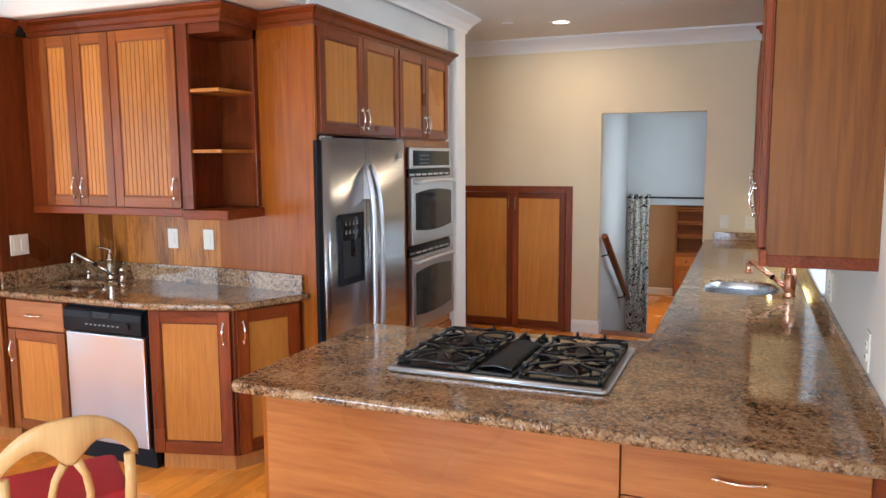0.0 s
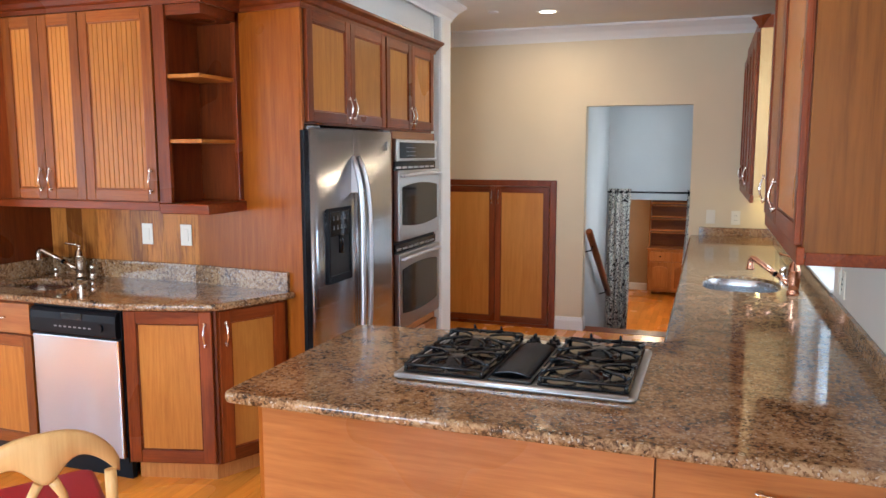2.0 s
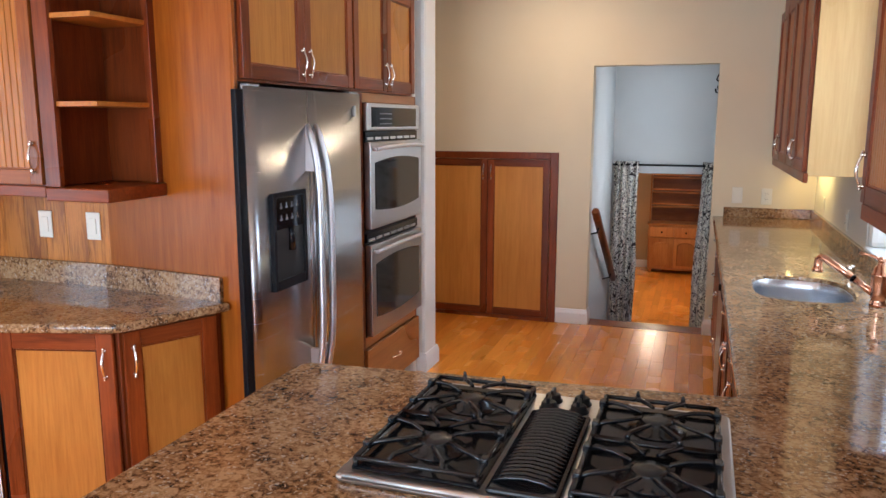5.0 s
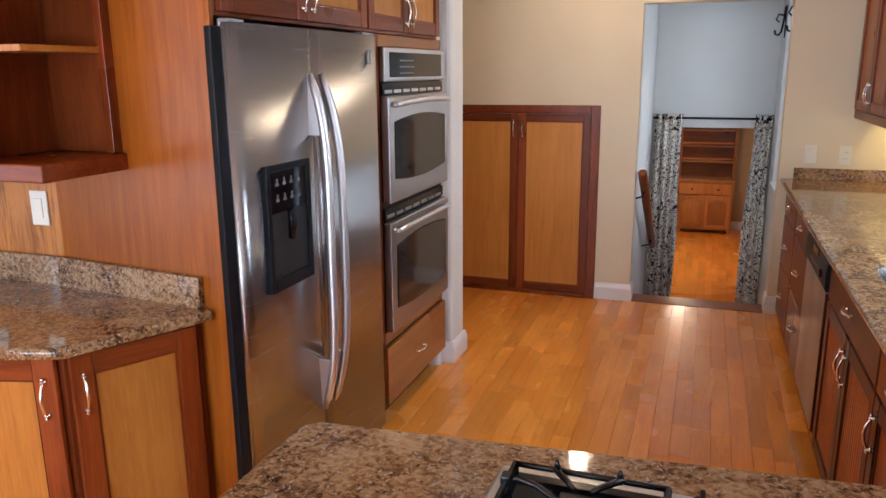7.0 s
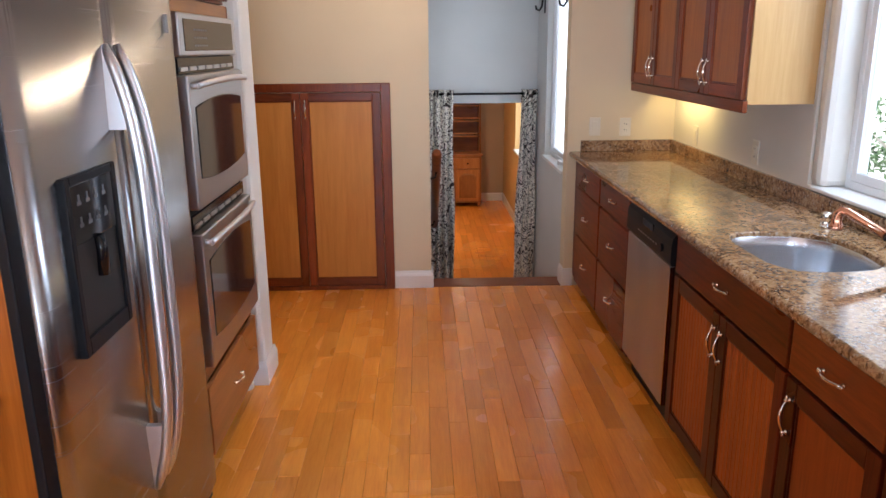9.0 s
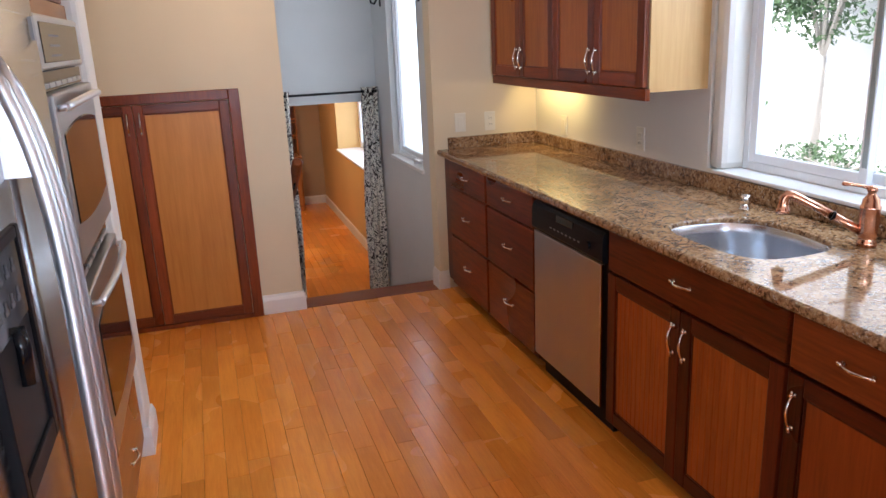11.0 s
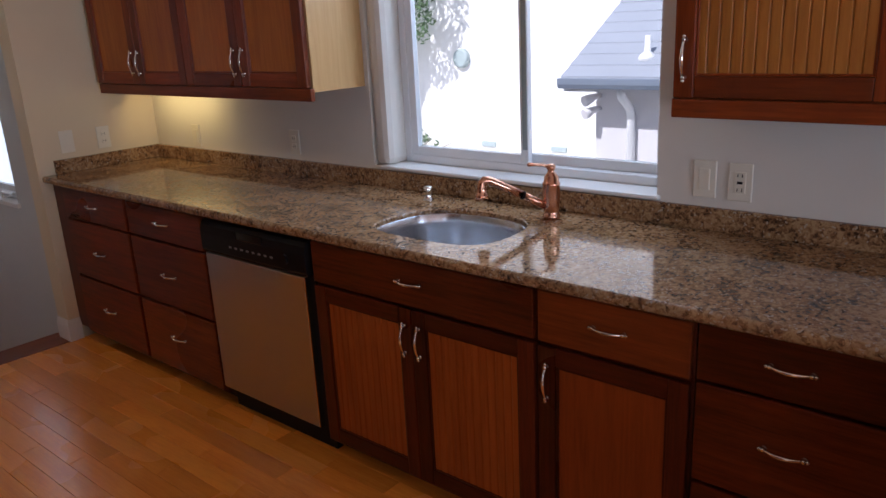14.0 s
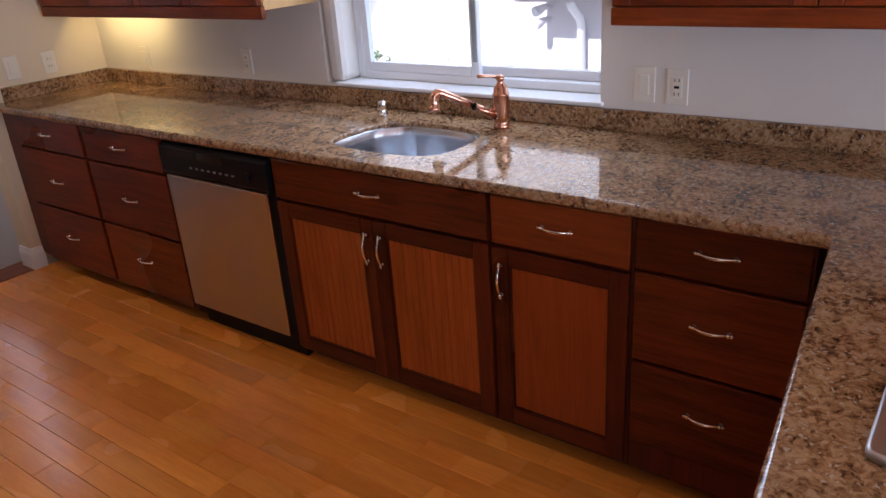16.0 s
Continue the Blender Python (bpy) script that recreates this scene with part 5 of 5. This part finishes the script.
def curtain(x0, x1, folds, tilt, label):
    e = thing("curtain", label, "curtain", "curtains at the lower opening")
    bm = bmesh.new()
    nu, nv = folds * 10, 14
    grid = []
    for j in range(nv + 1):
        z = 1.200 - 2.085 * j / nv
        row = []
        for i in range(nu + 1):
            u = i / nu
            amp = 0.024 + 0.008 * math.sin(5 * u + j * 0.4)
            x = x0 + (x1 - x0) * u + 0.008 * math.sin(j * 0.7 + u * 9) + tilt * (j / nv) * (1 - u)
            row.append(bm.verts.new((x, 8.86 + amp * math.sin(u * folds * 2 * math.pi), z)))
        grid.append(row)
    for j in range(nv):
        for i in range(nu):
            bm.faces.new((grid[j][i], grid[j][i + 1], grid[j + 1][i + 1], grid[j + 1][i])).smooth = True
    ob = part("cloth", bm, FABRIC, e)
    mod = ob.modifiers.new("thick", "SOLIDIFY")
    mod.thickness = 0.003
    bm = bmesh.new()
    for i in range(folds * 2):
        x = x0 + (x1 - x0) * (i + 0.5) / (folds * 2)
        tube(bm, [(x - 0.004, 8.86, 1.165), (x + 0.004, 8.86, 1.165)], 0.020, 12)
    part("grommets", bm, IRON, e, "dark metal grommets")


curtain(-1.066, -0.828, 4, 0.0, "cream and brown floral curtain hanging gathered from the rod")
curtain(-0.235, -0.098, 3, -0.06, "narrow gathered cream and brown floral curtain")

e = thing("handrail", "dark wooden handrail along the stairwell wall", "handrail")
bm = bmesh.new()
tube(bm, [(-1.01, 7.065, 0.905), (-1.01, 7.08, 0.897), (-1.01, 8.62, 0.062), (-1.01, 8.64, 0.055)], [0.02, 0.032, 0.032, 0.02], 12)
part("rail", bm, DARK_TREAD, e)
for s in (0.15, 0.85):
    bm = bmesh.new()
    y, z = 7.08 + 1.54 * s, 0.897 - 0.835 * s
    tube(bm, [(-1.01, y, z - 0.03), (-1.02, y, z - 0.07), (-1.085, y, z - 0.09)], 0.007, 8)
    part("bracket", bm, IRON, e)
for y, z in ((8.60, 1.90), (7.52, 1.88)):
    e = thing("rod_bracket", "curled black iron rod bracket on the stairwell wall", "bracket", "iron rod brackets", pose(-0.085, y, z))
    bm = bmesh.new()
    tube(bm, [(-0.002, 0, 0.16), (-0.012, 0, 0.15), (-0.02, 0, 0.05), (-0.03, 0, -0.03), (-0.05, 0, -0.06), (-0.075, 0, -0.05), (-0.08, 0, -0.02)], 0.008, 8)
    tube(bm, [(-0.015, 0, 0.09), (-0.06, 0, 0.10), (-0.075, 0, 0.06), (-0.05, 0, 0.04)], 0.007, 8)
    box(bm, -0.010, -0.012, -0.08, -0.0005, 0.012, 0.17, 0.002)
    part("scroll", bm, IRON, e)


def hutch():
    x0, x1, y0, y1, z = -0.985, -0.175, 13.95, 14.38, LOW
    e = thing("hutch", "pine hutch with open shelves above two arched doors", "hutch")
    boxes("base", PINE, e, [(x0, y0, z + 0.06, x1, y1, z + 0.80)], 0.004)
    boxes("top", PINE, e, [(x0 - 0.02, y0 - 0.02, z + 0.80, x1 + 0.02, y1, z + 0.83)], 0.006)
    for x in (x0 + 0.02, x1 - 0.06):
        each("foot", PINE, e, [(x, y0 + 0.01, z, x + 0.05, y0 + 0.06, z + 0.06), (x, y1 - 0.06, z, x + 0.05, y1 - 0.01, z + 0.06)], 0.004)
    m = (x0 + x1) / 2
    for a, b in ((x0 + 0.03, m - 0.005), (m + 0.005, x1 - 0.03)):
        dr = boxes("drawer_front", PINE, e, [(a, y0 - 0.016, z + 0.61, b, y0, z + 0.77)], 0.005)
        bm = bmesh.new()
        tube(bm, [((a + b) / 2, y0 - 0.016, z + 0.69), ((a + b) / 2, y0 - 0.035, z + 0.69)], 0.014, 10)
        part("knob", bm, IRON, dr)
        d = boxes("door", PINE, e, [(a, y0 - 0.016, z + 0.09, b, y0, z + 0.59)], 0.005)
        ol = [(a + 0.05, z + 0.14), (b - 0.05, z + 0.14), (b - 0.05, z + 0.46)] + [((a + b) / 2 + (b - a - 0.10) / 2 * math.cos(math.pi * k / 8), z + 0.46 + 0.07 * math.sin(math.pi * k / 8)) for k in range(1, 8)] + [(a + 0.05, z + 0.46)]
        bm = bmesh.new()
        lo = [bm.verts.new((x, y0 - 0.0155, zz)) for x, zz in ol]
        hi = [bm.verts.new((x, y0 - 0.024, zz)) for x, zz in offset_xz(ol, 0.018)]
        for k in range(len(lo)):
            bm.faces.new((lo[k], lo[(k + 1) % len(lo)], hi[(k + 1) % len(hi)], hi[k]))
        bm.faces.new(hi)
        part("arched_panel", bm, PINE, d)
    for x in (x0, x1 - 0.02):
        boxes("upright", PINE, e, [(x, y0 + 0.14, z + 0.83, x + 0.02, y1, z + 1.80)], 0.003)
    boxes("back_board", PINE_DARK, e, [(x0 + 0.02, y1 - 0.02, z + 0.83, x1 - 0.02, y1, z + 1.80)])
    for zz in (1.08, 1.32, 1.56):
        boxes("shelf_board", PINE, e, [(x0 + 0.02, y0 + 0.16, z + zz, x1 - 0.02, y1 - 0.02, z + zz + 0.018)], 0.002)
        boxes("plate_rail", PINE, e, [(x0 + 0.02, y0 + 0.15, z + zz + 0.05, x1 - 0.02, y0 + 0.16, z + zz + 0.07)], 0.002)
    bm = bmesh.new()
    n = 24
    lo, hi = [], []
    for i in range(n + 1):
        u = i / n
        x = x0 + 0.02 + (x1 - x0 - 0.04) * u
        lo.append((x, z + 1.70 - 0.03 * math.cos(u * 6 * math.pi)))
        hi.append((x, z + 1.82))
    ol = lo + hi[::-1]
    f = [bm.verts.new((x, y0 + 0.14, zz)) for x, zz in ol]
    g = [bm.verts.new((x, y0 + 0.16, zz)) for x, zz in ol]
    for k in range(len(f)):
        bm.faces.new((f[k], f[(k + 1) % len(f)], g[(k + 1) % len(g)], g[k]))
    bm.faces.new(f), bm.faces.new(g[::-1])
    part("scalloped_valance", bm, PINE, e)
    boxes("crown_board", PINE, e, [(x0 - 0.03, y0 + 0.10, z + 1.82, x1 + 0.03, y1, z + 1.86)], 0.008)


hutch()
# Unseen fixture, added to carry the lower room's light.
e = thing("ceiling_lamp", "small round ceiling lamp, added unseen to light the lower room", "ceiling light", m=pose(-0.8, 12.1, 1.5))
bm = bmesh.new()
turned(bm, (0, 0, -0.08), [(0.02, 0), (0.10, 0.02), (0.14, 0.05), (0.15, 0.079)], 20)
part("shade", bm, LENS, e)


# ---- chair ----
def chair(m):
    e = thing("dining_chair", "pale beech dining chair with a curved back and red seat", "chair", m=m)
    # own space: seat centre at the origin, the back at -y
    bm = bmesh.new()
    slab(bm, rounded([(-0.19, -0.20), (0.19, -0.20), (0.23, 0.20), (-0.23, 0.20)], 0.06), 0.435, 0.455, 0.006)
    part("seat_frame", bm, BEECH, e)
    bm = bmesh.new()
    slab(bm, rounded([(-0.185, -0.19), (0.185, -0.19), (0.225, 0.20), (-0.225, 0.20)], 0.06), 0.4555, 0.50, 0.02)
    part("cushion", bm, RED, e, "red leather seat cushion")
    # bowed top rail: wide flat band that curves down at its ends
    bm = bmesh.new()
    n = 28
    rings = []
    for i in range(n + 1):
        s = -1 + 2 * i / n
        x = 0.215 * s
        y = -0.235 + 0.06 * s * s
        top = 0.80 - 0.13 * abs(s) ** 2.6
        thick = 0.068 + 0.085 * math.exp(-(s / 0.27) ** 2)
        zc, h, th = top - thick / 2, thick / 2, 0.014
        if abs(s) > 0.95:
            h *= 0.7
        prof = [(-th, -h * 0.8), (-th, h * 0.8), (-th * 0.5, h), (th * 0.5, h), (th, h * 0.8), (th, -h * 0.8), (th * 0.5, -h), (-th * 0.5, -h)]
        rings.append([bm.verts.new((x, y + a, zc + b)) for a, b in prof])
    for a, b in zip(rings, rings[1:]):
        for k in range(8):
            bm.faces.new((a[k], a[(k + 1) % 8], b[(k + 1) % 8], b[k])).smooth = True
    bm.faces.new(rings[0]), bm.faces.new(rings[-1][::-1])
    part("top_rail", bm, BEECH, e)
    for s in (-1, 1):
        bm = bmesh.new()
        tube(bm, [(s * 0.19, -0.19, 0.0), (s * 0.185, -0.18, 0.44), (s * 0.185, -0.20, 0.55), (s * 0.185, -0.195, 0.63)], [0.016, 0.021, 0.018, 0.018], 10)
        part("rear_leg", bm, BEECH, e)
        bm = bmesh.new()
        tube(bm, [(s * 0.20, 0.18, 0.0), (s * 0.20, 0.17, 0.25), (s * 0.20, 0.16, 0.436)], [0.015, 0.022, 0.020], 10)
        part("front_leg", bm, BEECH, e)
        bm = bmesh.new()
        tube(bm, [(s * 0.055, -0.19, 0.455), (s * 0.058, -0.205, 0.53), (s * 0.045, -0.222, 0.60), (s * 0.018, -0.233, 0.655)], [0.014, 0.013, 0.013, 0.016], 8)
        part("splat_branch", bm, BEECH, e)
    return e


chair(pose(-1.985, 2.06, 0, 0, 0, 58))

# ---- outside ----
STUCCO = paint("white_stucco", (0.88, 0.87, 0.85), rough=0.9, relief=0.5, grain=60)
SHED_WALL = paint("grey_siding", (0.70, 0.69, 0.71), rough=0.8, relief=0.3)
SHINGLE = paint("grey_shingle", (0.36, 0.39, 0.44), rough=0.85, relief=0.6, grain=120)
GUTTER = plain("blue_grey_gutter", (0.20, 0.24, 0.30), 0.4)
VENT = plain("grey_green_vent", (0.42, 0.50, 0.50), 0.5)
PAVING = paint("pale_concrete", (0.66, 0.64, 0.61), rough=0.9, relief=0.4)
LEAF = paint("green_leaf", (0.12, 0.20, 0.09), rough=0.55, relief=0.2, grain=30)
BARK = paint("pale_bark", (0.50, 0.46, 0.40), rough=0.9, relief=0.6)
struct_boxes("ground", PAVING, [(-60, -60, -1.4, 60, 60, -1.1)], "pale concrete ground outside", "ground")
nb = thing("neighbour_house", "bright white stucco house across the yard", "house")
boxes("wall", STUCCO, nb, [(11.2, -18, -1.1, 20.0, 48, 9.2)])
boxes("roof", SHINGLE, nb, [(10.8, -18.4, 9.2, 20.4, 48.4, 9.5)], 0.05)
for y in (12.41, 10.68, 8.95):
    boxes("vent", VENT, nb, [(11.165, y, -1.04, 11.199, y + 0.36, -0.94)], 0.004, "small grey crawl-space vent")
bm = bmesh.new()
tube(bm, [(11.199, 13.23, 0.80), (11.12, 13.23, 0.80), (11.10, 13.23, 0.80)], [0.20, 0.20, 0.15], 24)
part("round_vent", bm, VENT, nb, "round grey-green wall vent")
e = thing("utility_box", "dark grey utility box on the ground outside", "utility box", m=pose(8.9, 9.85, -1.1))
boxes("body", GUTTER, e, [(-0.22, -0.22, 0.0, 0.22, 0.22, 0.34)], 0.02)
boxes("lid", GUTTER, e, [(-0.235, -0.235, 0.341, 0.235, 0.235, 0.385)], 0.012)
shed = thing("shed", "grey outbuilding with a shingle roof and gutter", "outbuilding", m=pose(0, 0.12, -0.14))
boxes("wall", SHED_WALL, shed, [(4.78, -4.0, -1.1, 8.6, 6.45, 1.06)])
PITCH = math.radians(29)
bm = bmesh.new()
n = 13
for i in range(n):
    a, b = i * 0.19, (i + 1) * 0.19 + 0.02
    x0, z0, x1, z1 = 4.5 + a * math.cos(PITCH), 1.15 + a * math.sin(PITCH), 4.5 + b * math.cos(PITCH), 1.15 + b * math.sin(PITCH)
    vs = [bm.verts.new(p) for p in ((x0, -4.2, z0 + 0.014), (x0, 6.67, z0 + 0.014), (x1, 6.67, z1), (x1, -4.2, z1), (x0, -4.2, z0 - 0.03), (x0, 6.67, z0 - 0.03), (x1, 6.67, z1 - 0.044), (x1, -4.2, z1 - 0.044))]
    for q in ((0, 1, 2, 3), (7, 6, 5, 4), (0, 4, 5, 1), (1, 5, 6, 2), (2, 6, 7, 3), (3, 7, 4, 0)):
        bm.faces.new([vs[k] for k in q])
part("roof", bm, SHINGLE, shed, "grey shingle courses")
boxes("gable_wall", SHED_WALL, shed, [(4.79, 6.30, 1.061, 6.6, 6.449, 1.25)])
bm = bmesh.new()
extrude_profile(bm, [(0, 1.06), (0.09, 1.06), (0.11, 1.10), (0.11, 1.15), (0.10, 1.155), (0, 1.15)], (4.52, 6.66), (4.52, -4.2))
bmesh.ops.translate(bm, verts=bm.verts, vec=(0, 0, -0.005))
part("gutter", bm, GUTTER, shed, "blue-grey roof gutter")
boxes("soffit_board", SHED_WALL, shed, [(4.53, -4.2, 1.02, 4.85, 6.66, 1.055)])
bm = bmesh.new()
tube(bm, [(4.55, 6.08, 1.05), (4.56, 6.08, 0.98), (4.70, 6.06, 0.86), (4.73, 6.06, 0.78), (4.73, 6.06, -1.05)], 0.04, 10)
part("downspout", bm, VINYL, shed, "white downspout")
bm = bmesh.new()
tube(bm, [(4.80, 5.95, 1.28), (4.80, 5.95, 1.33), (4.80, 5.95, 1.36), (4.80, 5.95, 1.50)], [0.09, 0.07, 0.03, 0.025], 12)
part("vent_pipe", bm, VINYL, shed, "white roof vent pipe")
e = thing("flood_light", "small grey twin flood light under the eave", "outdoor light", m=pose(4.72, 6.52, 0.72))
bm = bmesh.new()
for z in (0.10, -0.02):
    tube(bm, [(0.05, 0, z), (-0.02, 0.02, z), (-0.10, 0.06, z - 0.03), (-0.13, 0.075, z - 0.04)], [0.02, 0.03, 0.05, 0.05], 12)
part("lamp_heads", bm, SHED_WALL, e)


def bush(cx, cy, cz, rx, ry, rz, count, leaf, label, name="bush", stem=True, seed=3):
    rng = random.Random(seed)
    e = thing(name, label, name, m=pose(cx, cy, -1.1))
    base = cz + 1.1
    if stem:
        bm = bmesh.new()
        tube(bm, [(0, 0, 0), (0.05, 0.03, base * 0.5), (0, 0, base)], [0.10, 0.07, 0.03], 8)
        for k in range(7):
            a = k * 0.9
            tube(bm, [(0.03, 0.02, base * 0.55), (math.cos(a) * rx * 0.4, math.sin(a) * ry * 0.4, base), (math.cos(a) * rx * 0.8, math.sin(a) * ry * 0.8, base + rz * 0.4)], [0.04, 0.025, 0.008], 6)
        part("trunk", bm, BARK, e)
    verts, faces = [], []
    lobes = [(rng.uniform(-0.6, 0.6) * rx, rng.uniform(-0.6, 0.6) * ry, rng.uniform(-0.6, 0.6) * rz) for _ in range(14)]
    for i in range(count):
        lx, ly, lz = rng.choice(lobes)
        d = Vector((rng.gauss(0, 1), rng.gauss(0, 1), rng.gauss(0, 1))).normalized() * rng.uniform(0.6, 1.0)
        p = Vector((lx + d.x * rx * 0.42, ly + d.y * ry * 0.42, base + lz + d.z * rz * 0.42))
        u = Vector((rng.uniform(-1, 1), rng.uniform(-1, 1), rng.uniform(-1, 0.4))).normalized()
        w = u.cross(Vector((rng.uniform(-1, 1), rng.uniform(-1, 1), 1))).normalized()
        s = leaf * rng.uniform(0.6, 1.3)
        k = len(verts)
        verts += [p - u * s, p + w * s * 0.4, p + u * s, p - w * s * 0.4]
        faces.append((k, k + 1, k + 2, k + 3))
    me = bpy.data.meshes.new("crown")
    me.from_pydata([tuple(v) for v in verts], [], faces)
    me.materials.append(LEAF)
    ob = new("crown", me)
    ob.parent = e


bush(10.1, 14.7, 2.45, 0.8, 1.5, 1.6, 6000, 0.075, "leafy green tree against the white house", "tree", True, 3)
bush(7.9, 11.9, -0.62, 0.7, 1.1, 0.45, 1500, 0.05, "low green shrub in the yard", "bush", True, 5)
bush(6.2, 13.2, 0.1, 1.0, 1.0, 0.8, 2000, 0.06, "low green shrub in the yard", "bush", True, 8)

# ---- strip floor ----
strip = tagged(new("floor"), "glossy orange oak strip floor", "floor", "", "structure")
PLANK = 0.083
rng = random.Random(11)
cache = {}


def plank_mesh(length):
    key = round(length, 2)
    if key not in cache:
        bm = bmesh.new()
        box(bm, 0.0004, 0.0004, -0.0135, PLANK - 0.0004, key - 0.0004, 0.0)
        top = [e for e in bm.edges if all(v.co.z > -0.001 for v in e.verts)]
        bmesh.ops.bevel(bm, geom=top, offset=0.0010, segments=1, affect="EDGES")
        me = bpy.data.meshes.new("floor_board")
        bm.to_mesh(me)
        bm.free()
        me.materials.append(FLOOR_Y)
        cache[key] = me
    return cache[key]


rows = []
x = -5.49
while x < EAST - 0.01:
    y = -2.49 - rng.uniform(0, 0.7)
    while y < 7.04:
        ln = round(rng.choice((0.30, 0.42, 0.55, 0.68, 0.80, 0.95, 1.1)), 2)
        end = y + ln
        if end > 6.78:
            ln, end = round(7.052 - y, 2), 7.06
        if y < -2.49:
            ln = round(ln - (-2.49 - y), 2)
            y = -2.49
        if ln > 0.03:
            rows.append((x, y, ln))
        y = end
    x += PLANK
near = [r for r in rows if -2.05 < r[0] < -0.12 and r[1] + r[2] > 3.0]
near.sort(key=lambda r: r[1])
near = near[-300:]
picked = set(near)
for bx, by, ln in near:
    ob = new("floor_board", plank_mesh(ln))
    ob.location = (bx, by, 0)
    ob.parent = strip


def joined_boards(rows, z, parent):
    """Boards too far off to pick apart, in one mesh."""
    verts, faces = [], []
    for bx, by, ln in rows:
        k = len(verts)
        x0, x1, y0, y1 = bx + 0.0006, bx + PLANK - 0.0006, by + 0.0006, by + ln - 0.0006
        verts += [(x, y, h) for h in (z - 0.0135, z) for x, y in ((x0, y0), (x1, y0), (x1, y1), (x0, y1))]
        faces += [(k + 4, k + 5, k + 6, k + 7), (k, k + 1, k + 5, k + 4), (k + 1, k + 2, k + 6, k + 5), (k + 2, k + 3, k + 7, k + 6), (k + 3, k, k + 4, k + 7)]
    me = bpy.data.meshes.new("far_floor_boards")
    me.from_pydata(verts, [], faces)
    me.materials.append(FLOOR_FAR)
    ob = new("far_floor_boards", me)
    ob.parent = parent
    ob["kind"] = "stuff"


joined_boards([r for r in rows if r not in picked], 0.0, strip)
lower_rows = []
x = -3.09
while x < 0.21:
    y = 8.2 + rng.uniform(-0.4, 0.0)
    while y < 14.4:
        ln = rng.uniform(0.35, 1.1)
        lower_rows.append((x, y, ln))
        y += ln
    x += PLANK
joined_boards(lower_rows, LOW, bpy.data.objects["floor_lower"])
